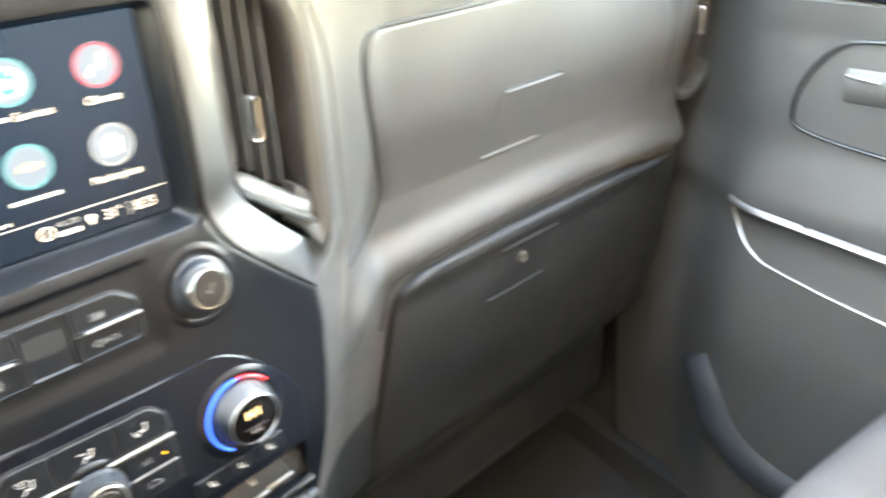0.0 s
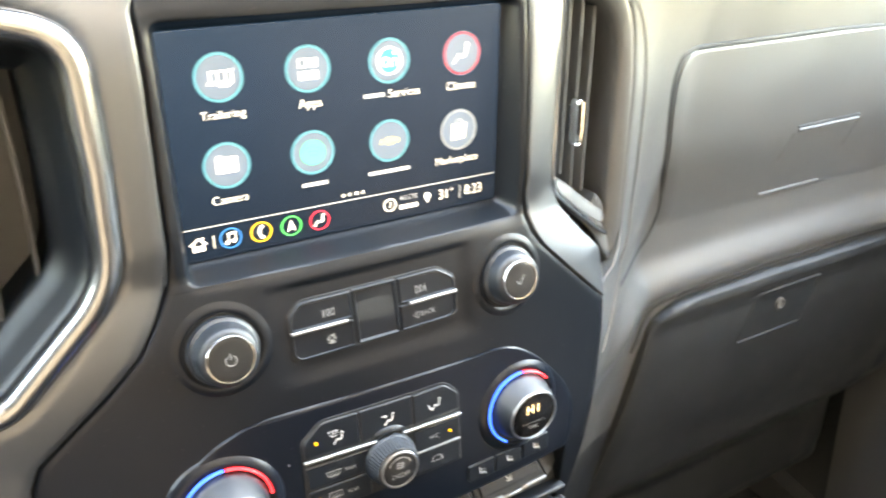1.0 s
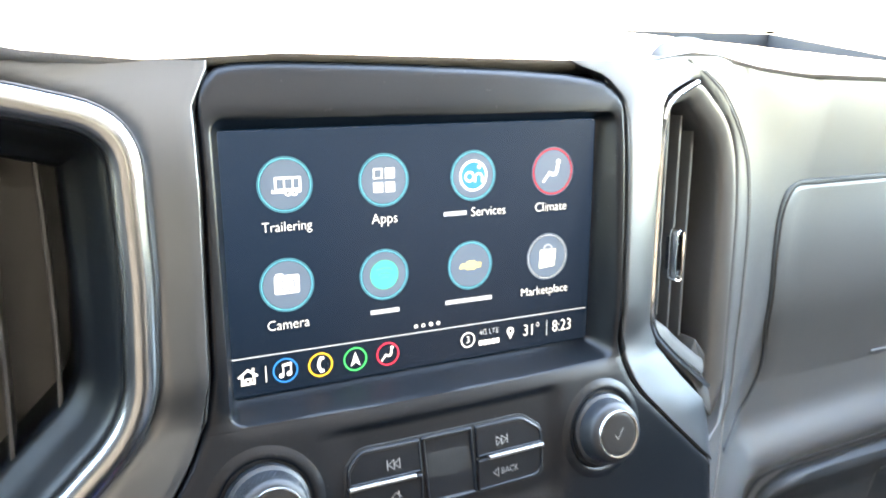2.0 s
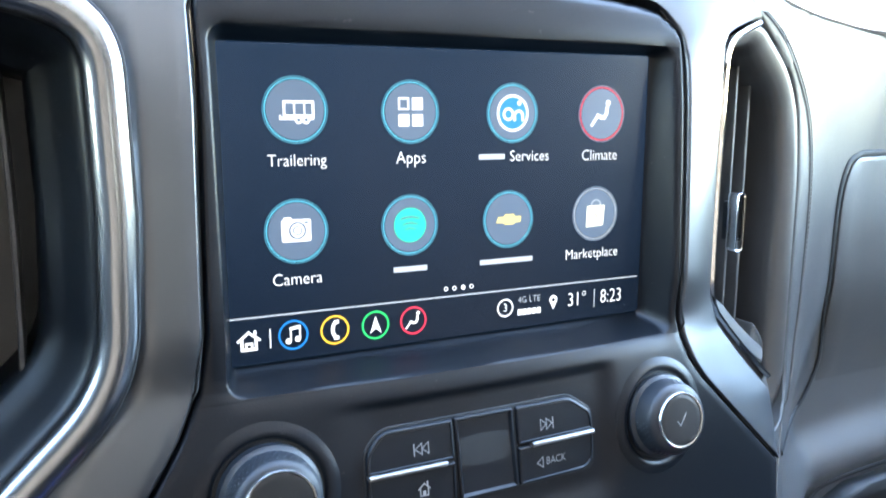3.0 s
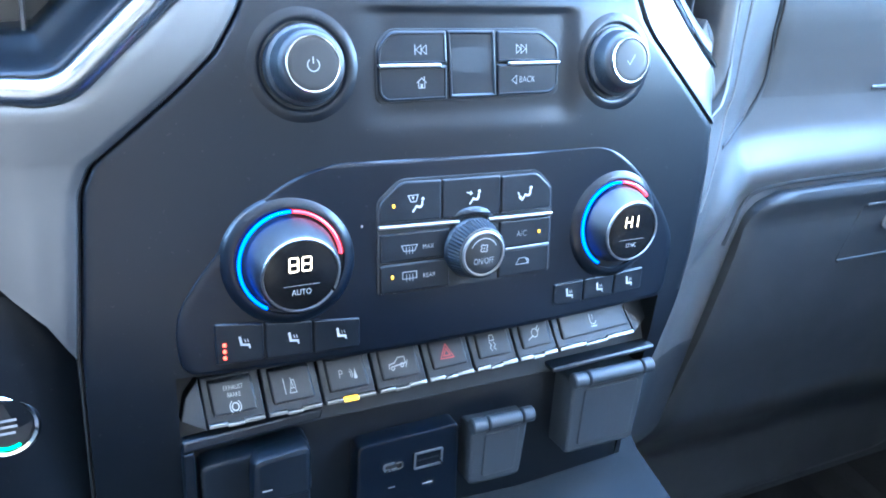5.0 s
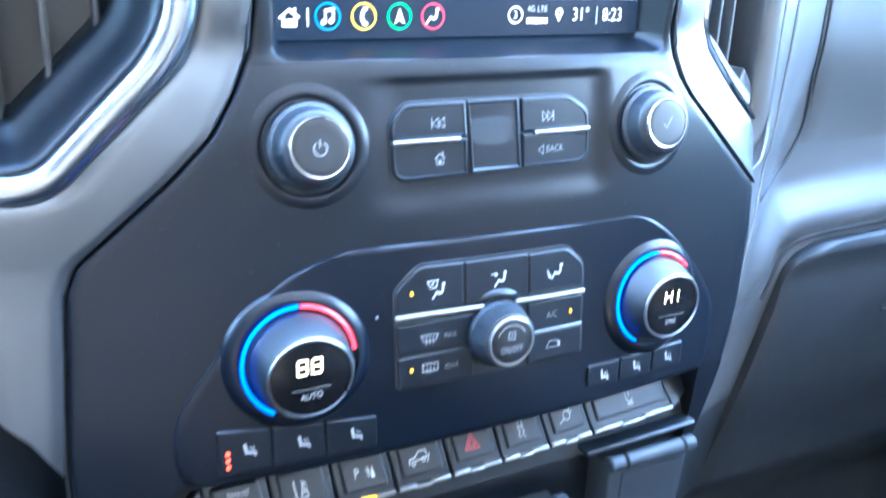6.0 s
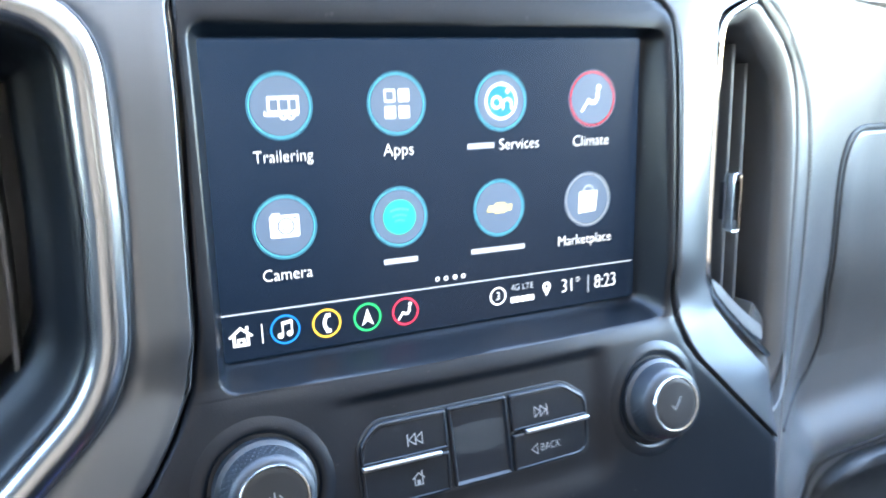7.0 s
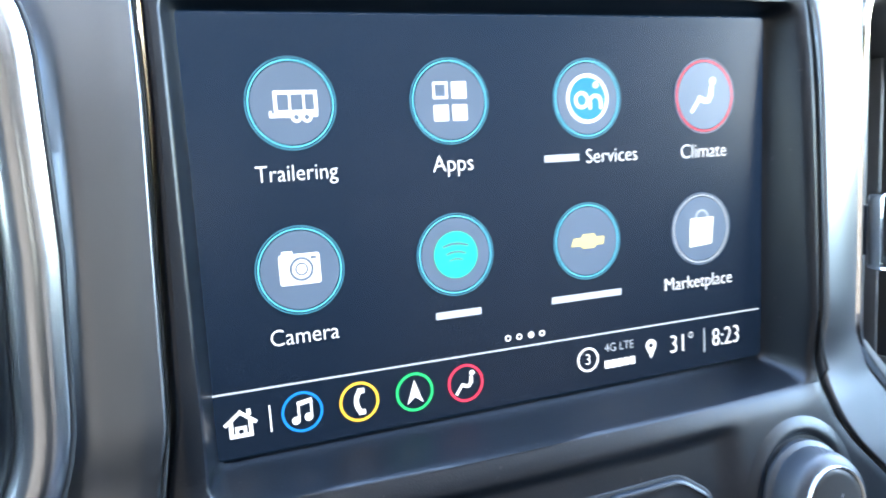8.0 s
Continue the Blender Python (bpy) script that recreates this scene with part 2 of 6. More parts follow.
def sheet(poly, depth, r=1.5, thick=6.0, step=5.0, cols=14, bm=None):
    """A moulded panel over a row-convex outline, with rounded edges and a returned rim."""
    bm = bm or bmesh.new()
    zt, zb = max(p[1] for p in poly) - 0.01, min(p[1] for p in poly) + 0.01
    n = max(2, int((zt - zb - 2 * r) / step))
    zs = [zt, zt - 0.3 * r, zt - r, *np.linspace(zt - r, zb + r, n)[1:-1], zb + r, zb + 0.3 * r, zb]
    for _, pz in poly:
        if zb + r < pz < zt - r:
            zs.append(pz)
    zs = sorted({round(float(z), 3) for z in zs}, reverse=True)
    drop = lambda q: 0.0 if q >= r else r - math.sqrt(max(0.0, r * r - (r - q) ** 2))
    rows = []
    for i, z in enumerate(zs):
        ends = row_ends(poly, z)
        a, b = ends
        w = max(b - a, 1e-3)
        rr = min(r, w / 3)
        xs = [a, a + 0.3 * rr, a + rr, *np.linspace(a + rr, b - rr, cols)[1:-1], b - rr, b - 0.3 * rr, b]
        zq = min(zt - z, z - zb)
        row = []
        for x in xs:
            q = min(x - a, b - x, zq)
            row.append((x, depth(x, z) + drop(q), z))
        row = [(row[0][0], row[0][1] + thick, z), *row, (row[-1][0], row[-1][1] + thick, z)]
        rows.append(row)
    rim = lambda row: [(x, d + thick, z) for x, d, z in row]
    rows = [rim(rows[0]), *rows, rim(rows[-1])]
    add_grid(bm, rows)
    return bm


def rounded(poly, r, n=5):
    """An outline with its corners rounded; r: one radius, or one for each corner."""
    out = []
    m = len(poly)
    for i in range(m):
        p, a, b = Vector(poly[i]), Vector(poly[i - 1]), Vector(poly[(i + 1) % m])
        rad = r[i] if isinstance(r, (list, tuple)) else r
        u, w = (a - p), (b - p)
        if rad <= 0:
            out.append(tuple(p))
            continue
        cut = min(rad, 0.48 * u.length, 0.48 * w.length)
        s, e = p + u.normalized() * cut, p + w.normalized() * cut
        for k in range(n + 1):
            t = k / n
            q = s * (1 - t) ** 2 + p * 2 * t * (1 - t) + e * t * t
            out.append((q.x, q.y))
    return out


def rect(x0, x1, z0, z1):
    return [(x0, z0), (x1, z0), (x1, z1), (x0, z1)]


def inset(poly, q):
    """The outline moved inwards by q (counter-clockwise outlines)."""
    area = sum(a[0] * b[1] - b[0] * a[1] for a, b in zip(poly, poly[1:] + poly[:1]))
    s = 1 if area > 0 else -1
    out = []
    for i, p in enumerate(poly):
        a, b = Vector(poly[i - 1]), Vector(poly[(i + 1) % len(poly)])
        p = Vector(p)
        u, w = (p - a), (b - p)
        u = u.normalized() if u.length > 1e-6 else w.normalized()
        w = w.normalized() if w.length > 1e-6 else u
        nu, nw = Vector((-u.y, u.x)) * s, Vector((-w.y, w.x)) * s
        k = nu + nw
        k = k / max(0.35, k.length_squared / 2)
        out.append((p.x + k.x * q, p.y + k.y * q))
    # corners that the offset has turned inside out fold into one point
    n = len(poly)
    bad = [(out[(i + 1) % n][0] - out[i][0]) * (poly[(i + 1) % n][0] - poly[i][0]) + (out[(i + 1) % n][1] - out[i][1]) * (poly[(i + 1) % n][1] - poly[i][1]) < 0 for i in range(n)]
    if any(bad) and not all(bad):
        first = next(i for i in range(n) if not bad[i])
        i = first + 1
        while i < first + n:
            if bad[i % n]:
                run = [i]
                while bad[(run[-1] + 1) % n]:
                    run.append(run[-1] + 1)
                ids = [r % n for r in run] + [(run[-1] + 1) % n]
                mx, mz = sum(out[j][0] for j in ids) / len(ids), sum(out[j][1] for j in ids) / len(ids)
                for c_, j in enumerate(ids):
                    out[j] = (mx + 1e-4 * c_, mz + 1e-4 * c_)
                i = run[-1]
            i += 1
    return out


def block(poly, front, back, bevel=0.6, on=face, bm=None, dish=0.0):
    """An extruded outline with bevelled front edges. front, back: height over the surface `on` (None: depths)."""
    bm = bm or bmesh.new()
    at = (lambda x, z, h: on(x, z) - h) if on else (lambda x, z, h: -h)
    rings = [(poly, back), (poly, front - bevel), (inset(poly, 0.35 * bevel), front - 0.3 * bevel), (inset(poly, bevel), front)]
    rings.append((inset(poly, bevel + 0.35), front))
    if dish:
        rings += [(inset(poly, bevel + 1.4 * abs(dish)), front - dish), (inset(poly, bevel + 1.4 * abs(dish) + 0.5), front - dish)]
    loops = [[bm.verts.new((x, at(x, z, h), z)) for x, z in p] for p, h in rings]
    m = len(poly)
    for a, b in zip(loops, loops[1:]):
        for j in range(m):
            bm.faces.new((a[j], a[(j + 1) % m], b[(j + 1) % m], b[j]))
    bm.faces.new(loops[-1])
    return bm


def lathe(profile, centre, tilt=8.0, segs=64, bm=None, knurl=None, swing=0.0, lean=0.0):
    """Turns a profile of (radius, height) round an axis that points out of the dash, tilted up."""
    bm = bm or bmesh.new()
    c, t = Vector(centre), radians(tilt)
    ax, up = Vector((lean, -math.cos(t), math.sin(t))), Vector((0, math.sin(t), math.cos(t)))
    rows = []
    for i, (r, h) in enumerate(profile):
        row = []
        for k in range(segs):
            a = 2 * math.pi * k / segs
            q = r
            if knurl and knurl[0] <= i <= knurl[1]:
                q = r + (knurl[2] if k % 2 else 0)
            row.append(c + ax * h + Vector((math.cos(a) * q, swing * math.cos(a) * q, 0)) + up * (math.sin(a) * q))
        rows.append(row)
    vs = [[bm.verts.new(p) for p in row] for row in rows]
    for a, b in zip(vs, vs[1:]):
        for j in range(segs):
            k = (j + 1) % segs
            bm.faces.new((a[j], a[k], b[k], b[j]))
    if profile[-1][0] > 0.05:
        bm.faces.new(vs[-1])
    return bm


def smooth_path(points, n=6, closed=False):
    """A Catmull-Rom curve through points."""
    pts = [Vector(p) for p in points]
    m = len(pts)
    out = []
    for i in range(m if closed else m - 1):
        p0 = pts[i - 1] if (closed or i) else pts[0]
        p1, p2 = pts[i], pts[(i + 1) % m]
        p3 = pts[(i + 2) % m] if (closed or i + 2 < m) else pts[-1]
        for k in range(n):
            t = k / n
            out.append(0.5 * (2 * p1 + (p2 - p0) * t + (2 * p0 - 5 * p1 + 4 * p2 - p3) * t * t + (3 * p1 - p0 - 3 * p2 + p3) * t ** 3))
    if not closed:
        out.append(pts[-1])
    return out


def sweep(path, profile, closed=False, bm=None, cap=True, taper=None):
    """Sweeps a closed profile of (sideways, outwards) along a path on the dash; outwards is towards the cabin."""
    bm = bm or bmesh.new()
    path = [Vector(p) for p in path]
    m = len(path)
    rows = []
    for i, p in enumerate(path):
        a = path[i - 1] if (closed or i) else path[0]
        b = path[(i + 1) % m] if (closed or i + 1 < m) else path[-1]
        t = b - a
        t.y = 0
        t.normalize()
        side = Vector((-t.z, 0, t.x))
        s = taper(i / (m - 1)) if taper else 1.0
        rows.append([bm.verts.new(p + side * (u * s) + Vector((0, -w * s, 0))) for u, w in profile])
    n = len(profile)
    for a, b in zip(rows, rows[1:] + (rows[:1] if closed else [])):
        for j in range(n):
            k = (j + 1) % n
            bm.faces.new((a[j], a[k], b[k], b[j]))
    if not closed and cap:
        bm.faces.new(rows[0][::-1])
        bm.faces.new(rows[-1])
    bmesh.ops.recalc_face_normals(bm, faces=bm.faces)
    return bm


def half_round(w, h, n=8, base=0.0):
    """The profile of a half-round bar, w wide and h proud."""
    return [(w / 2 * math.cos(math.pi * k / n), base + h * math.sin(math.pi * k / n)) for k in range(n + 1)]


def flat(shapes, d, bm=None):
    """Print or screen graphics: flat pieces at depth d (a number, or a function of x and z)."""
    bm = bm or bmesh.new()
    at = d if callable(d) else (lambda x, z: d)
    put = lambda pts: bm.faces.new([bm.verts.new((x, at(x, z), z)) for x, z in pts])
    for s in shapes:
        k = s[0]
        if k == "poly":
            put(s[1])
        elif k == "disc":
            _, cx, cz, r = s
            put([(cx + r * math.cos(a), cz + r * math.sin(a)) for a in np.linspace(0, 2 * math.pi, 49)[:-1]])
        elif k == "ring":
            _, cx, cz, r0, r1, a0, a1 = s
            n = max(6, int(abs(a1 - a0) / 6))
            angles = np.radians(np.linspace(a0, a1, n + 1))
            for p, q in zip(angles, angles[1:]):
                put([(cx + r0 * math.cos(p), cz + r0 * math.sin(p)), (cx + r1 * math.cos(p), cz + r1 * math.sin(p)),
                     (cx + r1 * math.cos(q), cz + r1 * math.sin(q)), (cx + r0 * math.cos(q), cz + r0 * math.sin(q))])
        elif k == "line":
            _, w, *pts = s
            for (x0, z0), (x1, z1) in zip(pts, pts[1:]):
                u = Vector((x1 - x0, z1 - z0)).normalized() * (w / 2)
                put([(x0 - u.x + u.y, z0 - u.y - u.x), (x1 + u.x + u.y, z1 + u.y - u.x), (x1 + u.x - u.y, z1 + u.y + u.x), (x0 - u.x - u.y, z0 - u.y + u.x)])
    bmesh.ops.recalc_face_normals(bm, faces=bm.faces)
    return bm


def lettering(words, size, x, z, d, wide=1.0, align="CENTER"):
    """Words as a mesh, size millimetres high, standing on the dash at depth d."""
    cu = bpy.data.curves.new("words", "FONT")
    cu.body, cu.size, cu.align_x, cu.align_y = words, 1.0, align, "CENTER"
    cu.resolution_u, cu.offset = 3, -0.011
    ob = new("words", cu)
    me = bpy.data.meshes.new_from_object(ob.evaluated_get(bpy.context.evaluated_depsgraph_get()))
    bpy.data.objects.remove(ob)
    bpy.data.curves.remove(cu)
    bm = bmesh.new()
    bm.from_mesh(me)
    bpy.data.meshes.remove(me)
    at = d if callable(d) else (lambda px, pz: d)
    for v in bm.verts:
        px, pz = x + v.co.x * size * wide, z + v.co.y * size
        v.co = (px, at(px, pz), pz)
    return bm


def over(h, on=face):
    """A depth function h millimetres over a surface."""
    return lambda x, z: on(x, z) - h


# ---- the cab: floor, firewall, roof, doors' outer skins, windows (metres, world) ----
def box_mesh(bm, x0, x1, y0, y1, z0, z1):
    """A plain slab, in millimetres, for the cab's shell."""
    vs = [bm.verts.new((x, y, z)) for z in (z0, z1) for y in (y0, y1) for x in (x0, x1)]
    for q in ((0, 2, 3, 1), (4, 5, 7, 6), (0, 1, 5, 4), (2, 6, 7, 3), (0, 4, 6, 2), (1, 3, 7, 5)):
        bm.faces.new([vs[k] for k in q])
    return bm


BASES["world"] = Vector((0, 0, 0))


def structure(name, bm, mat, label, smooth=False, m=None):
    """A single-mesh piece of the setting, in millimetres of the world (or of the dash, with m)."""
    for v in bm.verts:
        v.co = v.co / 1000
    me = bpy.data.meshes.new(name)
    bm.to_mesh(me)
    bm.free()
    me.materials.append(mat)
    if smooth:
        me.shade_smooth()
        me.set_sharp_from_angle(angle=radians(38))
    ob = new(name, me)
    if m:
        ob.matrix_world = m
    return tagged(ob, label, kind="structure")


structure("ground", box_mesh(bmesh.new(), -900000, 900000, -900000, 900000, -760, -700), GROUND, "grey asphalt of the lot round the truck")
floor_bm = bmesh.new()
add_grid(floor_bm, [[(x, y, 12 * noise.noise((x / 130, y / 130, 0)) + (0 if y < 350 else (y - 350) * 0.9)) for x in np.linspace(-840, 840, 57)] for y in np.linspace(560, -1750, 60)])
structure("floor", floor_bm, CARPET, "black carpet of the cab floor and footwell", True)
structure("firewall", box_mesh(bmesh.new(), -840, 840, 560, 600, -60, 835), CARPET, "black lined firewall behind the footwell")
# unseen; closed left of the window to darken the left trim's reflection
rear_bm = bmesh.new()
for x0, x1, z0, z1 in ((-860, 860, 720, 940), (-860, 860, 1370, 1480), (-860, -120, 940, 1370), (640, 860, 940, 1370)):
    box_mesh(rear_bm, x0, x1, -1800, -1750, z0, z1)
structure("wall_rear", rear_bm, BLACK_CLOTH, "unseen dark rear wall, closed on the left to block light")
# unseen lighter wall, added as a reflector for the left silver trim
structure("wall_rear_low", box_mesh(bmesh.new(), -860, 860, -1800, -1745, -60, 720), REAR_REFLECTOR, "unseen grey lower rear wall added to reflect in the trim")
structure("window_1", box_mesh(bmesh.new(), -120, 640, -1782, -1777, 940, 1370), TINT, "unseen rear window tinted to hold back light")
roof_bm = bmesh.new()
add_grid(roof_bm, [[(x, y, 1450 + 40 * (1 - (x / 860) ** 2) - (max(0, y + 350) ** 2) / 1500) for x in np.linspace(-860, 860, 15)] for y in np.linspace(-1800, -130, 20)])
bmesh.ops.solidify(roof_bm, geom=roof_bm.faces, thickness=-30)
structure("ceiling", roof_bm, HEADLINER, "pale grey cloth headliner", True)
# side posts and rails over the windows
for s in (-1, 1):
    a, b = sorted((s * 800, s * 850))
    if s > 0:
        # unseen; pale cloth chosen to reflect light into the silver strip
        structure("pillar_centre", box_mesh(bmesh.new(), a, b, -820, -640, 860, 1450), PILLAR, "trimmed centre pillar between the doors")
    if s > 0:
        structure("pillar_rear", box_mesh(bmesh.new(), a, b, -1800, -1640, 860, 1450), LINER, "trimmed rear corner pillar")
    structure("window_rail", box_mesh(bmesh.new(), a, b, -1800, 120, 1400, 1460), LINER, "trimmed rail over the side windows")
    pil = bmesh.new()
    add_grid(pil, [[(s * 865, 640 - 760 * t, 900 + 530 * t), (s * 800, 600 - 750 * t, 900 + 530 * t), (s * 798, 520 - 740 * t, 900 + 530 * t), (s * 865, 500 - 740 * t, 900 + 530 * t)] for t in np.linspace(1, 0, 8)], close=True)
    structure("pillar_front", pil, PILLAR, "pale trimmed windscreen pillar", True)
structure("door_1", box_mesh(bmesh.new(), -850, -790, -118, 560, 60, 840), PLASTIC, "plain driver door trim")
# no driver-side windows: an unseen solid wall added to block light from the left
left_blocker_bm = bmesh.new()
for y0, y1, z0, z1 in ((-1800, -120, -60, 1400),):
    box_mesh(left_blocker_bm, -850, -790, y0, y1, z0, z1)
structure("wall_side_rear", left_blocker_bm, PLASTIC, "plain unseen trim wall of the rear side")
for k, x in ((2, 822),):
    structure("window_%d" % k, box_mesh(bmesh.new(), x, x + 5, -1640, -820, 860, 1400), TINT, "unseen rear door window tinted to hold back light")
structure("wall_side_rear", box_mesh(bmesh.new(), 790, 850, -1800, -650, -60, 860), PLASTIC, "plain unseen trim wall of the rear side")
for s in (-1, 1):
    a, b = sorted((s * 800, s * 850))
    structure("wall_kick", box_mesh(bmesh.new(), a, b, -640, 600, -60, 835), CARPET, "black lined side of the footwell")
structure("door_sill", box_mesh(bmesh.new(), -850, -770, -640, 560, -60, 55), PLASTIC, "black door sill plate")
structure("door_sill", box_mesh(bmesh.new(), 770, 850, -640, 560, -60, 55), CARPET, "black door sill")
hood_bm = bmesh.new()
add_grid(hood_bm, [[(x, y, 800 - 0.055 * (y - 800) + 30 * (1 - (x / 880) ** 2)) for x in np.linspace(-880, 880, 17)] for y in np.linspace(2100, 780, 14)])
bmesh.ops.solidify(hood_bm, geom=hood_bm.faces, thickness=-20)
hood = structure("truck_hood", hood_bm, PAINT, "light painted truck hood beyond the windscreen", True)


# ---- the dash top pad ----
def top_edge(x):
    """Height of the pad's rear edge along the dash, over the screen highest."""
    return lerp_list(x, [-850, -420, -300, -200, -160, -110, -60, 60, 110, 150, 175, 215, 260, 420, 640, 850],
                     [40, 95, 120, 118, 92, 88, 91, 89, 88, 93, 92, 86, 82, 77, 64, 40])


def top_lip(x):
    """Depth of the pad's rear edge."""
    return lerp_list(x, [-850, -420, -300, -170, -110, 110, 150, 200, 260, 640, 850], [40, 0, -30, -8, -1, -1, 4, 18, 28, 34, 66])


dashboard = thing("dashboard", (0, 250, 40), "grained dark grey vinyl dashboard with stitched edge", "dashboard")
rows = []
xs = np.linspace(-800, 800, 129)
for u in (1.0, 0.8, 0.6, 0.45, 0.3, 0.2, 0.12, 0.07, 0.04, 0.02, 0.008, 0.0):
    rows.append([(x, top_lip(x) + u * (560 - top_lip(x)), top_edge(x) + 5 * min(1, u / 0.03) ** 0.5 + 55 * u) for x in xs])
rows.append([(x, top_lip(x) + 0.8, top_edge(x) - 1.2) for x in xs])
rows.append([(x, top_lip(x) + 2.4, top_edge(x) - 2.6) for x in xs])
rows.append([(x, top_lip(x) + 16, top_edge(x) - 6) for x in xs])
pad_bm = bmesh.new()
add_grid(pad_bm, rows)
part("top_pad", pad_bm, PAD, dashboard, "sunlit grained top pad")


# the passenger side of the dash: a moulded face with a roll that turns down beside the stack
def stack_side(z):
    """The right edge of the centre stack, where the passenger side begins."""
    return lerp_list(z, [-420, -330, -271, -219, -176, -148, -134, -126, -120, -112, -104, -96, -80, 0, 10, 20, 30, 40, 50, 55, 60, 65, 70, 75, 79.5, 90], [112, 129, 141, 152, 159.5, 164, 170, 182, 194, 201, 204, 205, 205, 204.4, 203.7, 202.5, 200.9, 198.5, 193.8, 190.3, 185.8, 179.7, 172.7, 165.5, 160, 143])


BACK_Z = [-500, -390, -270, -220, -200, -150, -122, -100, -64, 15, 40, 60, 90]
BACK_D = [90, 76, 58, 52, 52, 57, 57.5, 53, 44, 36, 33, 30, 28]
ROLL = smooth_path([(860, 0, -205), (720, 0, -190), (560, 0, -178), (420, 0, -177), (320, 0, -179), (268, 0, -183), (244, 0, -190), (230, 0, -210), (214, 0, -250), (203, 0, -320), (190, 0, -420), (182, 0, -500)], 8)
ROLL_XZ = [(p.x, p.z) for p in ROLL]


def near_roll(x, z):
    best, side = 1e9, 1
    for (x0, z0), (x1, z1) in zip(ROLL_XZ, ROLL_XZ[1:]):
        ux, uz = x1 - x0, z1 - z0
        t = max(0, min(1, ((x - x0) * ux + (z - z0) * uz) / (ux * ux + uz * uz)))
        px, pz = x - x0 - t * ux, z - z0 - t * uz
        q = math.hypot(px, pz)
        if q < best:
            best, side = q, (1 if ux * pz - uz * px < 0 else -1)
    return best * side


def smooth01(t):
    t = max(0.0, min(1.0, t))
    return t * t * (3 - 2 * t)


def passenger(x, z):
    """Depth of the passenger side of the dash."""
    back = lerp_soft(z, BACK_Z, BACK_D)
    x0 = stack_side(z)
    d0 = lerp_soft(z, [-420, -330, -220, -165, -138, -124, -110, -90, 30, 50, 60, 70, 79, 90], [0, -10, -16, -15, -9, 6, 15, 18, 18, 16.5, 14.5, 11, 7, 2])
    x1 = lerp_soft(z, [-420, -200, -150, 90], [262, 272, 262, 290])
    t = max(0.0, min(1.0, (x - x0) / (x1 - x0)))
    ramp = lerp_soft(t, [-1, 0, 0.3, 0.6, 0.85, 1, 2], [-1.2, 0, 0.36, 0.62, 0.87, 1, 1], 0.12)
    low = 0.5 * smooth01((-178 - z) / 70)
    if low:
        ramp += (lerp_soft(t, [-1, 0, 0.14, 0.3, 0.55, 0.8, 2], [-1.0, 0, 0.12, 0.42, 0.86, 1, 1], 0.08) - ramp) * low
    d = d0 + (back - d0) * ramp
    q = near_roll(x, z)
    d -= 9 * smooth01(1 - abs(q) / (31 if q > 0 else 18)) * smooth01((x - x0) / 34) * smooth01((z + 250) / 60)
    d += 2.0 * max(0.0, 1 - (x - x0) / 3.5) ** 2
    d += 50 * smooth01((-400 - z) / 100) * smooth01((x - x0) / 60)
    # the far end of the dash curves back to the door
    d += 60 * smooth01((x - 700) / 130)
    return d


rows = []
for z in np.linspace(90, -590, 150):
    a = stack_side(z)
    cols = [a, a + 0.5, a + 1.2, a + 2.2, a + 3.5, *(a + 3.5 + (326.5 - a) * np.linspace(0, 1, 40)[1:]), *np.linspace(330, 805, 50)[1:]]
    rows.append([(x, passenger(x, min(z, top_edge(x) - 3)), min(z, top_edge(x) - 3 - 0.001 * (87 - z))) for x in cols])
rows = [[(r[0][0], r[0][1] + 25, r[0][2]), *r] for r in rows]
# the lowest rows take the darker vinyl, painting in the footwell's shade
cut = next(k for k, r in enumerate(rows) if r[-1][2] < -320)
low_bm = bmesh.new()
add_grid(low_bm, rows[cut:])
part("lower_face", low_bm, SHADED_VINYL, dashboard, "grained vinyl lower face darkened for footwell shade")
side_bm = bmesh.new()
add_grid(side_bm, rows[:cut + 1])
part("passenger_face", side_bm, LEATHER, dashboard, "grained grey vinyl face with a padded roll")
# the underside towards the footwell
under_bm = bmesh.new()
add_grid(under_bm, [[(x, passenger(x, -590) + u, -590 - 0.05 * u) for x in np.linspace(100, 805, 40)] for u in (0, 3, 60, 200, 430)])
part("underside", under_bm, VENT, dashboard, "black underside over the footwell")
# seam and stitches along the leather strip beside the vent
STRIP = [(p.x, p.z) for p in smooth_path([(160, 0, 84), (178, 0, 74), (193, 0, 60), (206, 0, 43), (214, 0, 24), (219, 0, -8), (221, 0, -45), (222.5, 0, -78), (224, 0, -108), (221, 0, -135), (214, 0, -152), (204, 0, -170), (192, 0, -190)], 7)]
strip3 = [(x, passenger(x, z) - 0.25, z) for x, z in STRIP]
part("seam", sweep(strip3, half_round(0.9, 0.35)), SEAM, dashboard, "dark sewn seam")
stitch_bm = bmesh.new()
for (x0, d0, z0), (x1, d1, z1) in zip(strip3, strip3[1:]):
    for f in (0.0, 0.5):
        p = Vector((x0, d0, z0)).lerp(Vector((x1, d1, z1)), f)
        q = Vector((x0, d0, z0)).lerp(Vector((x1, d1, z1)), f + 0.34)
        off = Vector((2.3, passenger(p.x + 2.3, p.z) - passenger(p.x, p.z), 0))
        sweep([p + off, q + off], half_round(0.8, 0.5, 4), bm=stitch_bm)
part("stitching", stitch_bm, STITCH, dashboard, "row of grey stitches")

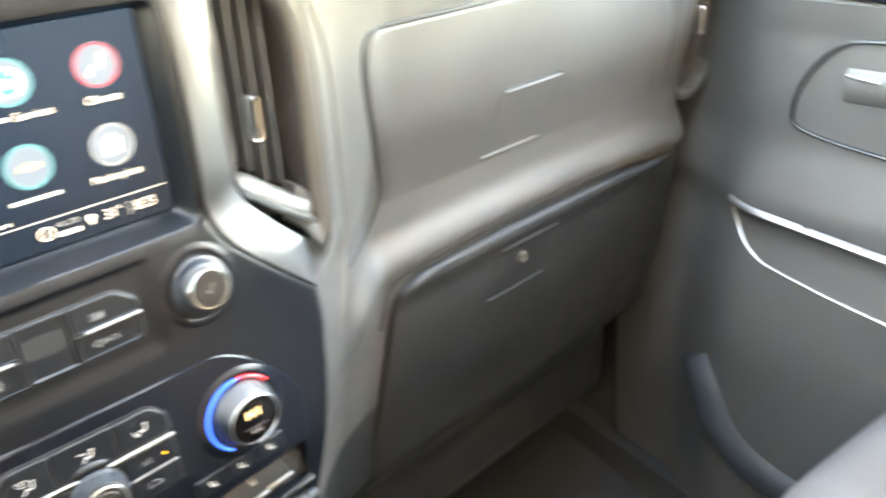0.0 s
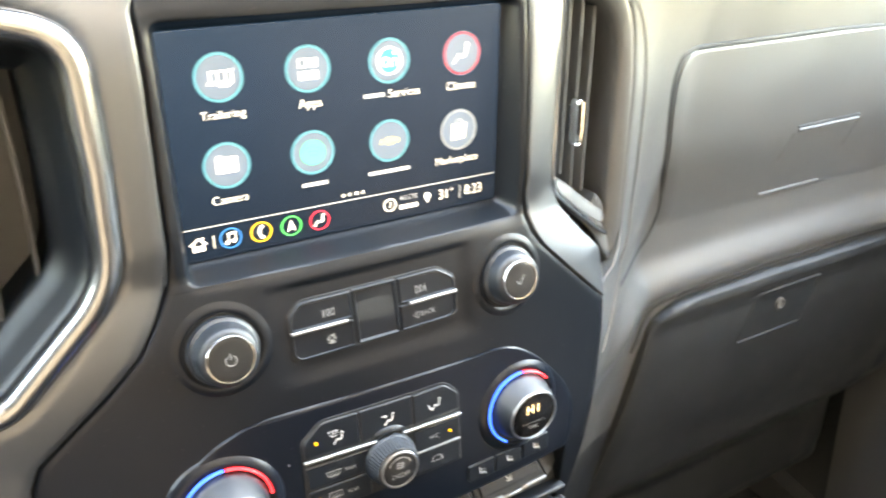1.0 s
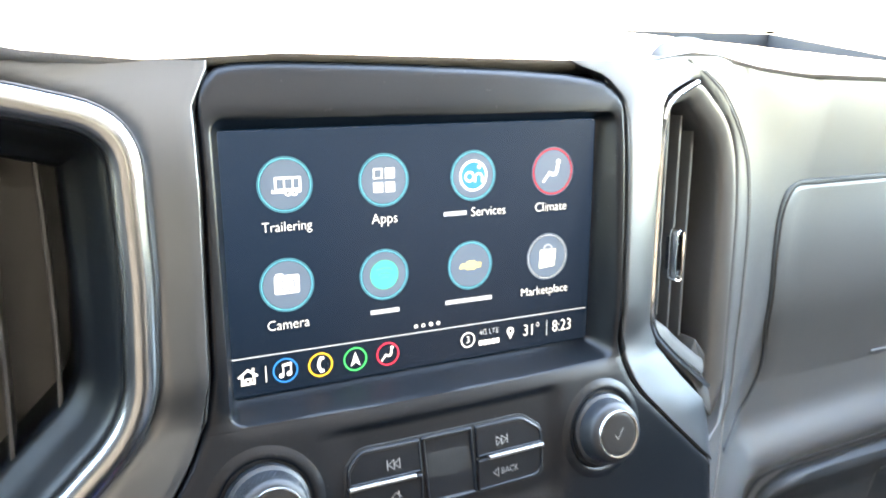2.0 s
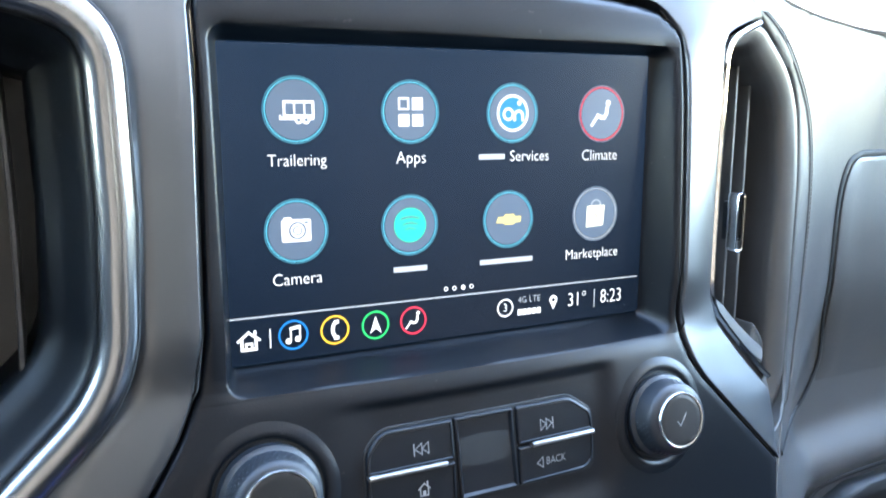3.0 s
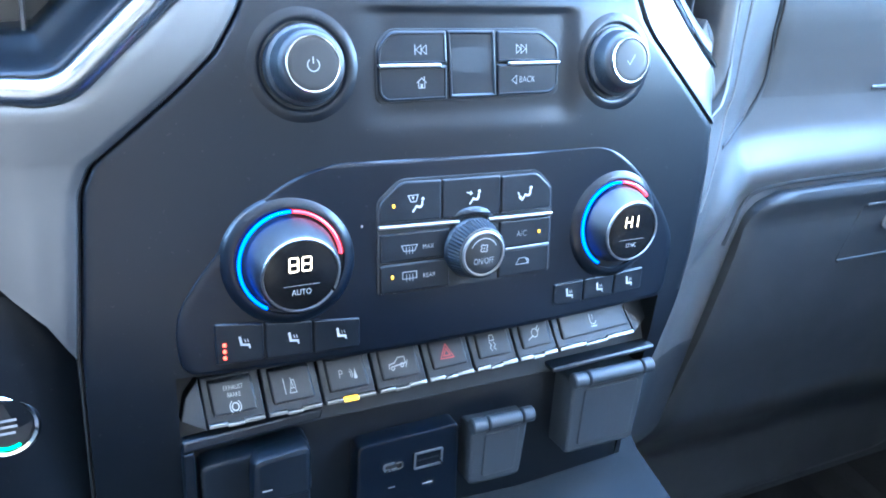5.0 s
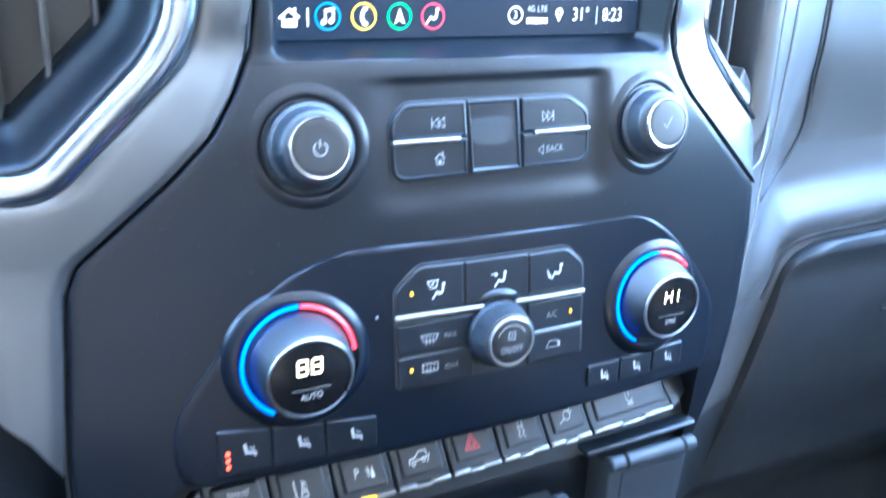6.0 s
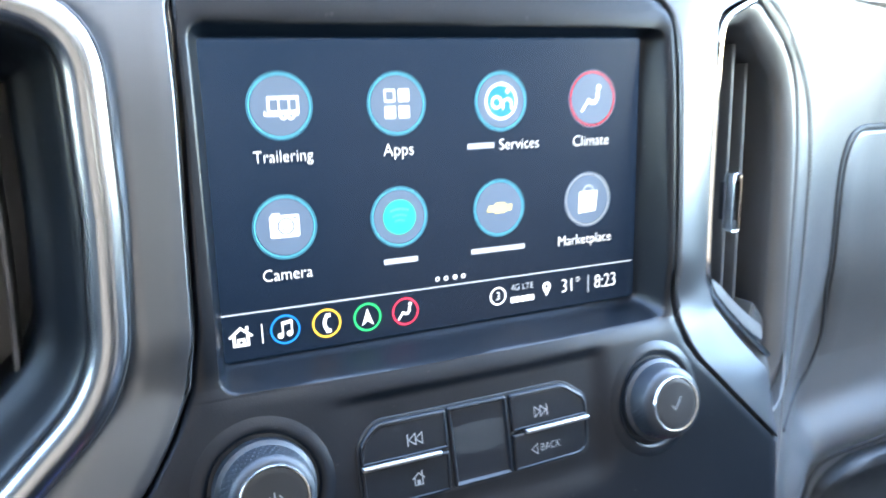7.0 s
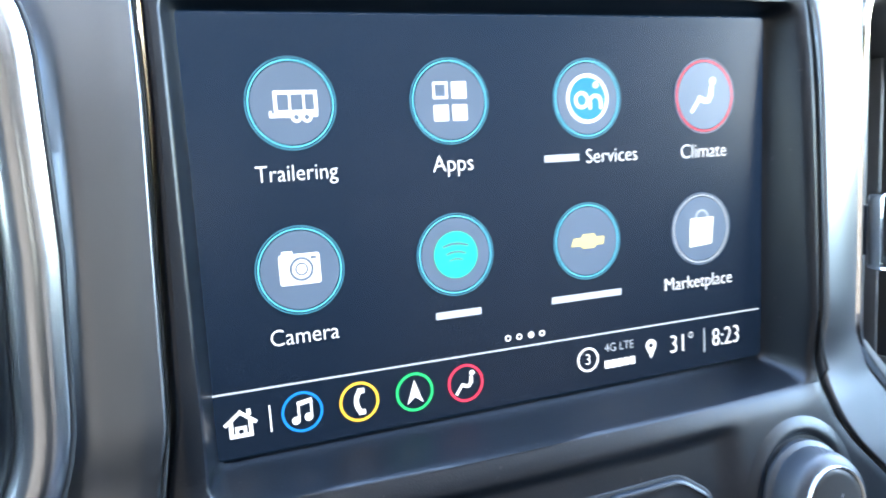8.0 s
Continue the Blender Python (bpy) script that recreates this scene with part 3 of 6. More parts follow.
# ---- upper glove box ----
upper_box = thing("upper_glove_box", (450, 55, -150), "closed upper glove box with grained grey vinyl lid", "glove box")
UP = rounded([(262, -152), (500, -150), (680, -164), (662, -40), (640, 6), (432, 14), (266, 14), (257, -4), (258, -30), (270, -76), (280, -114), (274, -134)], [10, 4, 16, 10, 16, 6, 10, 12, 20, 20, 14, 10])
up_d = lambda x, z: passenger(x, z) - 3.2 * smooth01((z + 152) / 44) - 2 * smooth01((z + 120) / 60) * smooth01((25 - z) / 60) + 2.0
lid_left = smooth_path([(224, 0, -153), (244, 0, -150.5), (261, 0, -143.5), (272, 0, -131), (278, 0, -114), (275, 0, -95), (268.5, 0, -75), (260, 0, -42), (255.5, 0, -18), (255.5, 0, 0), (261, 0, 11.5), (274, 0, 15.6)], 6)
lid_line = [(p.x, p.z) for p in lid_left] + sorted(p for p in inset(UP, -1.2) if p[1] > 4 and 285 < p[0] < 660)
part("shut_line", sweep([(x, passenger(x, z) - 0.4, z) for x, z in lid_line], half_round(3.4, 0.7)), GAP, upper_box, "dark shut line")
part("lid", sheet(UP, up_d, r=2.6, thick=8, step=6, cols=34), LEATHER, upper_box, "grained grey vinyl lid")


def latch_recess(x0, x1, z0, z1, skew, on, parent, lock=False):
    """A moulded latch: a sunken pull with bright lips above and below."""
    body = rounded([(x0 + skew, z0), (x1 + skew, z0), (x1, z1), (x0, z1)], 4)
    if lock:
        part("latch_pocket", block(body, 0.5, -2, 0.5, on=on, dish=1.4), SHADED_VINYL, parent, "dark moulded latch pocket")
    # dark bar painted in as the shadow over the upper lip
    part("latch_shadow", sweep([(x, on(x, z1) - 0.2, z1 + 2.6) for x in np.linspace(x0 + 2, x1 - 2, 12)], half_round(3.2, 0.7)), GAP, parent, "dark bar in place of the shadow over the latch")
    for zz, sk in ((z1 - 0.5, 0), (z0 + 0.5, skew)):
        bar = [(x0 + sk + 3, 0, zz), (x1 + sk - 3, 0, zz)]
        n = 12
        path = [(bar[0][0] + (bar[1][0] - bar[0][0]) * k / n, 0, zz) for k in range(n + 1)]
        path = [(x, on(x, z) - 0.6, z) for x, _, z in path]
        part("latch_lip", sweep(path, half_round(3.2, 0.8)), LEATHER if not lock else SHADED_VINYL, parent, "grey moulded lip")
    for sx in (x0, x1):
        part("latch_side", sweep([(sx + skew * f, on(sx + skew * f, z1 + (z0 - z1) * f) - 0.1, z1 + (z0 - z1) * f) for f in np.linspace(0.04, 0.45, 6)], half_round(1.3, 0.3)), SEAM, parent, "thin groove beside the latch")
    if lock:
        c = ((x0 + x1) / 2 - 9, on((x0 + x1) / 2 - 9, z1 - 18) - 0.5, z1 - 18.5)
        part("lock_cylinder", lathe([(6, 0), (6, 1.4), (5.2, 2), (4, 2), (3.8, 1.2), (0.01, 1.2)], c, 0, 24), VENT_GREY, parent, "small dark lock cylinder")


latch_recess(407, 489, -122.5, -64, -17, up_d, upper_box)

# ---- lower glove box ----
lower_box = thing("lower_glove_box", (450, 70, -390), "closed lower glove box with grained vinyl door darkened for shade", "glove box")
LOW = rounded([(228, -574), (735, -578), (740, -208), (600, -196), (420, -194.5), (312, -195), (277, -208)], [10, 20, 16, 6, 6, 12, 20])
low_d = lambda x, z: lerp_list(z, BACK_Z, BACK_D) - 5 - 9 * smooth01((z + 225) / 30) - 4 * smooth01((z + 400) / 90) * smooth01((-190 - z) / 60) + 20 * smooth01((x - 640) / 150) + 46 * smooth01((-400 - z) / 100)
part("door", sheet(LOW, low_d, r=8, thick=14, step=7, cols=34), SHADED_VINYL, lower_box, "grained vinyl door darkened for shade")
latch_recess(403, 490, -265, -215, -14, low_d, lower_box, True)
gap_path = smooth_path([(263, 0, -236), (270, 0, -214), (276, 0, -203), (288, 0, -194.5), (309, 0, -191), (340, 0, -189.8), (420, 0, -189.5), (560, 0, -191), (648, 0, -197)], 8)
part("shut_line", sweep([(p.x, passenger(p.x, p.z) - 0.5, p.z) for p in gap_path], half_round(4.0, 1.0)), GAP, lower_box, "dark shut line")

# ---- centre stack ----
stack = thing("centre_stack", (0, 0, -330), "dark soft-touch plastic centre stack with satin silver borders", "dashboard panel")
LEFT_Z = [-420, -330, -207, -162, -135, -124, -109, -94, -79, -64, -50, -30, 7, 42, 72, 86]
LEFT_X = [-186, -184, -181, -176, -173, -168, -150, -132, -116.5, -107, -100.5, -97, -96, -95, -95, -88]
RIGHT_Z = [-420, -330, -271, -219, -176, -148, -124, -94, -75, -66, -56, -44, 18, 60, 72, 82, 88]
RIGHT_X = [112, 129, 141, 152, 159.5, 163.5, 163.5, 131.5, 112, 105.5, 101.5, 100, 101, 101, 99, 90, 70]


def button_dip(x, z):
    """The shallow hollow round the radio buttons."""
    inx = smooth01((61 - abs(x - 0.5)) / (9 if x > 0 else 20))
    inz = smooth01((-59 - z) / 4.5) * smooth01((z + 116) / 11)
    return 2.0 * inx * inz


def stack_face(x, z):
    return face(x, z) + button_dip(x, z)


def box_out(x, z, x0, x1, z0, z1, r):
    """Signed distance from a rounded rectangle; negative inside."""
    px, pz = abs(x - (x0 + x1) / 2) - ((x1 - x0) / 2 - r), abs(z - (z0 + z1) / 2) - ((z1 - z0) / 2 - r)
    return math.hypot(max(px, 0), max(pz, 0)) + min(max(px, pz), 0) - r


def bz(x, z):
    """Depth of the screen surround's border; it runs into the stack's face below."""
    w = smooth01((-28 - z) / 22)
    return (1 - w) * lerp_soft(z, [-58, -50, 45, 62, 76, 90], [-17.5, -16, -10.2, -8.0, -4.6, 0.4], 10) + w * face(x, z)


def sunk(x, z):
    """How far the rounded lip and the walls of the screen's recess lie behind the border."""
    zs = z + 0.0075 * (x - 2)
    q = box_out(x, zs, -90.6, 96.4, -53.6, 66.2, 5.5)
    deep = 1.4 - bz(x, z)
    if q >= 0:
        return 0.9 * max(0.0, 1 - q / 6.0) ** 2
    g = max(0.0, box_out(x, z, -85.6, 88.6, -46.8, 61.8, 1.5))
    t = g / (g - q)
    return 0.9 + (deep - 0.9) * (1 - t) * (1 + 0.75 * t - 0.75 * t * t)


def border_top(x):
    """The upper outline of the screen surround."""
    return lerp_list(x, [-97, -95, -91, -86, -78, -60, -12, 40, 77, 90, 97, 102], [62, 74, 81, 85.5, 87.6, 87.8, 86.8, 84.8, 82.2, 79.4, 75, 66])


# face under the screen
rows = []
for z in [-54, -54.6, -55.4, -56.6, -57.8, -59, *np.linspace(-60, -68, 8), *np.linspace(-70, -222, 68)]:
    a, b = lerp_list(z, LEFT_Z, LEFT_X) + 0.8, lerp_list(z, RIGHT_Z, RIGHT_X) - 0.8
    xs = [a, a + 0.5, a + 1.6, *np.linspace(a + 1.6, b - 1.6, 70)[1:-1], b - 1.6, b - 0.5, b]
    r = [(x, stack_face(x, z) - 0.02 + sunk(x, z) + {0: 1.6, 1: 0.5}.get(min(k, len(xs) - 1 - k), 0), z) for k, x in enumerate(xs)]
    rows.append([(a, r[0][1] + 14, z), *r, (b, r[-1][1] + 14, z)])
face_bm = bmesh.new()
add_grid(face_bm, rows)
# legs beside the switch row
for lo, hi in ((None, -143.5), (131.5, None)):
    rows = []
    for z in np.linspace(-222, -418, 30):
        a = lerp_list(z, LEFT_Z, LEFT_X) + 0.8 if lo is None else lo
        b = lerp_list(z, RIGHT_Z, RIGHT_X) - 0.8 if hi is None else hi
        if b < a + 1:
            b = a + 1
        xs = np.linspace(a, b, 10)
        rows.append([(a, face(a, z) + 45, z), *((x, face(x, z), z) for x in xs), (b, face(b, z) + 45, z)])
    add_grid(face_bm, rows)
part("face_panel", face_bm, PLASTIC, stack, "dark soft-touch face panel")

# screen surround: border, rounded lip and the walls of the recess
COLS = [*np.arange(-94.4, -84.4, 0.5), -83, *np.linspace(-80, 80, 17), 86, *np.arange(87.2, 99.2, 0.6)]
rows = []
for z in [88, 87.4, 86.6, 85.5, 84, 82, 80, 77.5, 75, 72, 70, 68.5, 67.3, *np.arange(66.6, 60.4, -0.5), 59, *np.linspace(50, -40, 10), *np.arange(-45.6, -54.4, -0.5), -55.4, -57, -59]:
    a, b = lerp_list(min(z, 72), LEFT_Z, LEFT_X) + 0.8, lerp_list(min(z, 60), RIGHT_Z, RIGHT_X) - 0.8
    xs = [a, a + 0.5, a + 1.4, *(min(max(x, a + 1.5), b - 1.5) for x in COLS), b - 1.4, b - 0.5, b]
    row = []
    for k, x in enumerate(xs):
        top = border_top(x)
        zz = min(z, top)
        e = {0: 1.6, 1: 0.5}.get(min(k, len(xs) - 1 - k), 0) + 2.0 * max(0.0, 1 - (top - zz) / 3.0) ** 2
        row.append((x, bz(x, zz) + sunk(x, zz) + e + (0.12 if z < -54 else 0), zz))
    rows.append([(a, row[0][1] + 14, row[0][2]), *row, (b, row[-1][1] + 14, row[-1][2])])
rows.insert(0, [(x, d + 10, z) for x, d, z in rows[0]])
bezel_bm = bmesh.new()
add_grid(bezel_bm, rows)
part("screen_surround", bezel_bm, PLASTIC, stack, "dark recessed surround of the touchscreen")

# shut line between the dark face and the silver borders
left_edge = [(lerp_list(z, LEFT_Z, LEFT_X) - 0.6, face(lerp_list(z, LEFT_Z, LEFT_X), z) + 2.2 if z < -50 else bz(0, z) + 2.2, z) for z in np.linspace(84, -300, 80)]
part("shut_line", sweep(left_edge, half_round(1.1, 0.6)), GAP, stack, "dark shut line")
right_edge = [(lerp_list(z, RIGHT_Z, RIGHT_X) + 0.6, face(lerp_list(z, RIGHT_Z, RIGHT_X), z) + 2.2 if z < -50 else bz(0, z) + 2.2, z) for z in np.linspace(80, -300, 80)]
part("shut_line", sweep(right_edge, half_round(1.1, 0.6)), GAP, stack, "dark shut line")

# ---- satin silver borders ----
silver_left = thing("silver_trim", (-120, -15, -200), "satin silver trim panel between vent and centre stack", "trim panel", "silver dash trims")
RING_OUT = [(-250, 70), (-185, 82), (-160, 80), (-135, 74), (-122, 66), (-117, 54), (-116, 10), (-117.8, -34), (-121.5, -47), (-132, -58), (-154, -80.5), (-168, -94), (-176, -97.5), (-190, -98), (-262, -97)]


def ring_x(z):
    """The right-hand side of the left vent's ring."""
    return lerp_list(z, [-98, -94, -80.5, -58, -47, -34, 10, 54, 66, 74, 80], [-177, -168, -154, -132, -121.5, -117.8, -116, -117, -122, -135, -160])


RING_FINE = [(p.x, p.z) for p in smooth_path([(x, 0, z) for x, z in RING_OUT], 8)]


def off_line(x, z, p, r):
    ux, uz = r[0] - p[0], r[1] - p[1]
    t = max(0, min(1, ((x - p[0]) * ux + (z - p[1]) * uz) / (ux * ux + uz * uz)))
    return math.hypot(x - p[0] - t * ux, z - p[1] - t * uz)


def silver_d(x, z):
    """Depth of the left trim: it swells from its edge at the stack and turns away to the driver's side."""
    b = lerp_list(z, LEFT_Z, LEFT_X) - 0.9
    edge = (face(b, z) if z < -54 else bz(b, z)) - 0.3
    q = b - x
    near = min(off_line(x, z, p, r) for p, r in zip(RING_FINE, RING_FINE[1:]))
    return edge + 2.6 * (1 - min(1, near / 5)) ** 2 + 1.2 * (1 - min(1, q / 0.9)) ** 2 - 0.5 * smooth01(q / 5) + 0.045 * max(0, q - 5) + 0.18 * max(0, -195 - x)


sl_bm = bmesh.new()
sl_rows = []
AWAY = [0, 0.25, 0.5, 0.8, 1.1, 1.6, 2.4, 3.6, 5, 7, 9, 11, 13, 15, 17, 19.5, 22.5, 26, 30, 35, 41, 48, 56, 66, 78, 92, 110]
for z in [*np.linspace(88, -97.8, 70), *np.linspace(-98.2, -207, 46)]:
    b = lerp_list(z, LEFT_Z, LEFT_X) - 0.9
    if z > -98:
        a = ring_x(z) if z <= 80 else -160 - (z - 80) * 3
    else:
        a = lerp_list(z, [-207, -190, -178, -150, -98], [-182.6, -192, -203, -225, -262])
    a = min(a, b - 0.3)
    row = [(x, silver_d(x, z), z) for x in (max(a + 0.001 * (len(AWAY) - k), b - q) for k, q in reversed(list(enumerate(AWAY))))]
    sl_rows.append([(row[0][0], row[0][1] + 9, z), *row, (row[-1][0], row[-1][1] + 9, z)])
add_grid(sl_bm, sl_rows)
part("panel", sl_bm, SILVER, silver_left, "satin silver panel")

silver_right = thing("silver_trim", (115, -10, -110), "satin silver trim strip beside the passenger vent", "trim panel", "silver dash trims")
sr_rows = []
for z in [*np.linspace(89, -92, 60), *np.linspace(-94, -124, 14)]:
    a = lerp_list(z, RIGHT_Z, RIGHT_X) + 0.9
    b = lerp_list(z, [-124, -107, -92, -75, -56, -42, 30, 68, 78, 90], [165.4, 167, 164.5, 147, 129.5, 123.5, 123.5, 126, 132, 142])
    b = max(b, a + 0.3)
    m = min(0.3 * (b - a), 1.4)
    xs = [a, a + 0.2 * m, a + 0.45 * m, a + 0.7 * m, *np.linspace(a + m, b - m, 14), b - 0.6 * m, b - 0.3 * m, b]
    row = []
    for x in xs:
        e = min(x - a, b - x)
        u = (x - a) / max(b - a, 0.5)
        da = (face(a, z) if z < -54 else bz(a, z)) - 0.5
        db = lerp_list(z, [-124, -107, -92, -56, 40, 70, 90], [-14, -10, -8, -7.5, -7, -5, 1])
        d = da + (db - da) * u - 1.2 * math.sin(math.pi * u) + 1.3 * (1 - min(1, e / 1.1)) ** 2
        row.append((x, d, z))
    sr_rows.append([(row[0][0], row[0][1] + 9, z), *row, (row[-1][0], row[-1][1] + 9, z), (row[-1][0] + 1, row[-1][1] + 26, z)])
sr_bm = bmesh.new()
add_grid(sr_bm, sr_rows)
part("panel", sr_bm, SILVER, silver_right, "satin silver strip")


# ---- air vents ----
def vent_tab(parent, x, d, z, w=9.0, h=34.0, back=6):
    """The chrome slider on a vane: a slim frame with a sunken middle."""
    o = rounded(rect(x - w / 2, x + w / 2, z - h / 2, z + h / 2), [3.5] * 4, 4)
    bm = bmesh.new()
    i1 = inset(o, 1.1)
    loops = [[bm.verts.new((px, dd, pz)) for px, pz in p] for p, dd in ((i1, d + back), (o, d + back), (o, d - 1), (inset(o, 0.5), d - 1.8), (i1, d - 1.4), (i1, d + back))]
    n = len(o)
    for a, b in zip(loops, loops[1:]):
        for j in range(n):
            k = (j + 1) % n
            bm.faces.new((a[j], a[k], b[k], b[j]))
    part("slider", bm, CHROME, parent, "chrome slider loop")
    part("slider_core", block(rounded(rect(x - w / 2 + 1.2, x + w / 2 - 1.2, z - h / 2 + 5, z + h / 2 - 5), 0.8, 2), -d - back + 1, -d - 8, 0.5, on=None), SWITCH, parent, "dark slider core")


def vane(parent, path, deep=22, w=2.0):
    """An upright vane that follows a line on the vent's mouth."""
    bm = bmesh.new()
    rows = []
    for x, d, z in path:
        rows.append([(x - w / 2, d + deep, z), (x - w / 2, d + 0.8, z), (x - w / 4, d, z), (x + w / 4, d, z), (x + w / 2, d + 0.8, z), (x + w / 2, d + deep, z)])
    add_grid(bm, rows)
    bm.faces.ensure_lookup_table()
    part("vane", bm, VENT, parent)


left_vent = thing("air_vent", (-185, 10, -80), "black air vent with upright vanes and polished chrome ring", "air vent", "dashboard air vents")
ring_path = [(x, -14 if x > -200 else -14 + (-200 - x) * 0.25, z) for x, z in rounded([(-265, 66), (-160, 81), (-117, 70), (-116, 10), (-118.5, -45), (-173, -98.5), (-265, -96)], [4, 8, 20, 0, 22, 12, 4], 8)]
ring_prof = [(-0.5, -8), (-0.5, 3), (1.2, 4.8), (3.5, 5.6), (6.5, 5.2), (9.2, 3.2), (10.6, 0.0), (10.6, -8)]
part("ring", sweep(ring_path, [(-u, w) for u, w in ring_prof], closed=False), RING, left_vent, "polished chrome ring")
gap_line = inset([(x, z) for x, _, z in ring_path] + [(-300, -96), (-300, 62)], -0.9)[:len(ring_path)]
part("shut_line", sweep([(x, d - 1.4, z) for (x, z), (_, d, _z) in zip(gap_line, ring_path)], half_round(1.5, 0.9)), GAP, left_vent, "dark line round the ring")
# inner funnel
cup_bm = bmesh.new()
fun = [(x, z) for x, _, z in ring_path]
rows = []
for q, d in ((9.0, -13), (10.5, -12.5), (12, -11), (14, -7.5), (17, -2), (20, 2.5), (23, 5.5), (25, 8), (26, 14), (26.4, 34)):
    p = [(-190 + (x + 190) * 1.0, z) for x, z in inset(fun + [(-300, -96), (-300, 62)], q)]
    rows.append([(x, d, z) for x, z in p])
add_grid(cup_bm, rows, close=True)
bmesh.ops.recalc_face_normals(cup_bm, faces=cup_bm.faces)
part("inner_frame", cup_bm, PLASTIC, left_vent, "dark inner frame")
back_bm = bmesh.new()
add_grid(back_bm, [[(x, 34, z) for x in np.linspace(-310, -120, 8)] for z in np.linspace(80, -95, 6)])
part("duct", back_bm, VENT, left_vent, "black duct")
for x in (-150, -168, -186, -204, -222):
    hi, lo = 64 if x > -150 else 70, lerp_list(x, [-226, -178, -140, -136], [-66, -76, -42, -34])
    vane(left_vent, [(x + 1.5 * math.sin(k / 9 * 3.1), 8, z) for k, z in enumerate(np.linspace(hi, lo, 10))])
vent_tab(left_vent, -172.5, 2, -9, 9, 33)

right_vent = thing("air_vent", (155, 15, -90), "black pointed air vent with upright vanes beside the stack", "air vent", "dashboard air vents")
vd = lambda x: lerp_list(x, [120, 128, 160, 196, 208], [-6, -3, 7, 16.5, 18.5])
RV = rounded([(124.5, 66), (124, 20), (124, -42), (131, -54), (175, -92), (197, -122), (205.5, -104), (205, 10), (197, 53), (159, 80)], [6, 0, 14, 14, 10, 6, 10, 30, 34, 10], 10)
prof = [(0.2, -8), (0.2, 2.0), (1.2, 3.0), (2.6, 2.4), (3.2, 0.5), (3.2, -8)]
thin = smooth_path([(155, 79.5, 0), (144, 76, 0), (133, 71.5, 0), (127, 65.5, 0), (124.8, 56, 0), (124.4, 30, 0), (124.2, -20, 0), (125.4, -41, 0), (130, -51, 0), (139, -59.5, 0), (150, -68.5, 0), (175, -88, 0), (187, -97, 0)], 8)
part("chrome_edge", sweep([(p.x, vd(p.x) + 0.5, p.y) for p in thin], prof), CHROME, right_vent, "bright chrome edge")
broad = smooth_path([(127.5, -42, 0), (132, -49.5, 0), (149, -64.5, 0), (170, -80, 0), (184, -89, 0)], 8)
wall_bm = bmesh.new()
taper = [0.35 + 0.65 * min(1, k / 14) for k in range(len(broad))]
add_grid(wall_bm, [[(p.x + q * w, vd(p.x) + e, p.y + q * w) for p, w in zip(broad, taper)] for q, e in ((7.4, 26), (7.2, 12), (6.6, 8.4), (5.4, 6.2), (3.6, 4.2), (2.0, 2.6), (1.0, 1.9), (0.6, 3.0), (0.4, 8))])
bmesh.ops.recalc_face_normals(wall_bm, faces=wall_bm.faces)
part("lower_wall", wall_bm, VENT_GREY, right_vent, "satin grey lower wall")
lobe = rounded([(183, -88.5), (190, -96), (196, -91), (194, -80), (187.5, -73), (182, -68), (177, -78)], [1, 3, 4, 6, 5, 2, 5], 4)
part("end_cap", block(lobe, 1.0, -14, 2.0, on=lambda x, z: vd(x) + 7.5), VENT_GREY, right_vent, "satin grey end of the lower wall")


def vent_ring(q):
    """The vent's outline moved inwards, least on the side towards the stack."""
    return [(x0 + (x1 - x0) * k, z0 + (z1 - z0) * k) for (x0, z0), (x1, z1), k in ((a, b, smooth01((r[0] - 126) / 50)) for a, b, r in zip(inset(RV, 0.3 * q), inset(RV, q), RV))]


frame_bm = bmesh.new()
add_grid(frame_bm, [[(x, vd(x) + e, z) for x, z in vent_ring(q)] for q, e in ((0.5, 3), (0.7, 0.7), (1.6, 0.5), (3.6, 0.8), (6.5, 1.8), (9.5, 3.2), (11.5, 4.8), (12.6, 7.5), (13.0, 12))], close=True)
bmesh.ops.recalc_face_normals(frame_bm, faces=frame_bm.faces)
part("frame", frame_bm, VENT_GREY, right_vent, "smooth dark grey frame")
cup_bm = bmesh.new()
add_grid(cup_bm, [[(x, vd(x) + e, z) for x, z in vent_ring(q)] for q, e in ((12.9, 10.5), (13.4, 16), (13.8, 40))], close=True)
bmesh.ops.recalc_face_normals(cup_bm, faces=cup_bm.faces)
part("inner_frame", cup_bm, VENT, right_vent, "dark inner walls")
# the vinyl over the vent's upper end, up to the top pad
inner = smooth_path([(123.5, 60, 0), (125.2, 67, 0), (132, 72.2, 0), (143.6, 76.8, 0), (157, 79.8, 0), (165, 76, 0), (175, 68.2, 0), (185, 59.2, 0)], 5)
outer = smooth_path([(117, 72, 0), (118, 84, 0), (126, 95, 0), (141, 100, 0), (160, 100, 0), (178, 95, 0), (192, 86, 0), (203, 72, 0)], 5)
brow_bm = bmesh.new()
add_grid(brow_bm, [[(p.x + (q.x - p.x) * f, vd(p.x) + e, p.y + (q.y - p.y) * f) for p, q in zip(inner, outer)] for f, e in ((0, 4), (0.02, 1.0), (0.1, 0.3), (0.25, 0.4), (0.5, 1.4), (0.75, 3), (1, 6))])
bmesh.ops.recalc_face_normals(brow_bm, faces=brow_bm.faces)
part("brow", brow_bm, LEATHER, right_vent, "grained vinyl over the vent's upper end")
back_bm = bmesh.new()
add_grid(back_bm, [[(x, vd(x) + 38, z) for x in np.linspace(118, 205, 8)] for z in np.linspace(84, -98, 6)])
part("duct", back_bm, VENT, right_vent, "black duct")
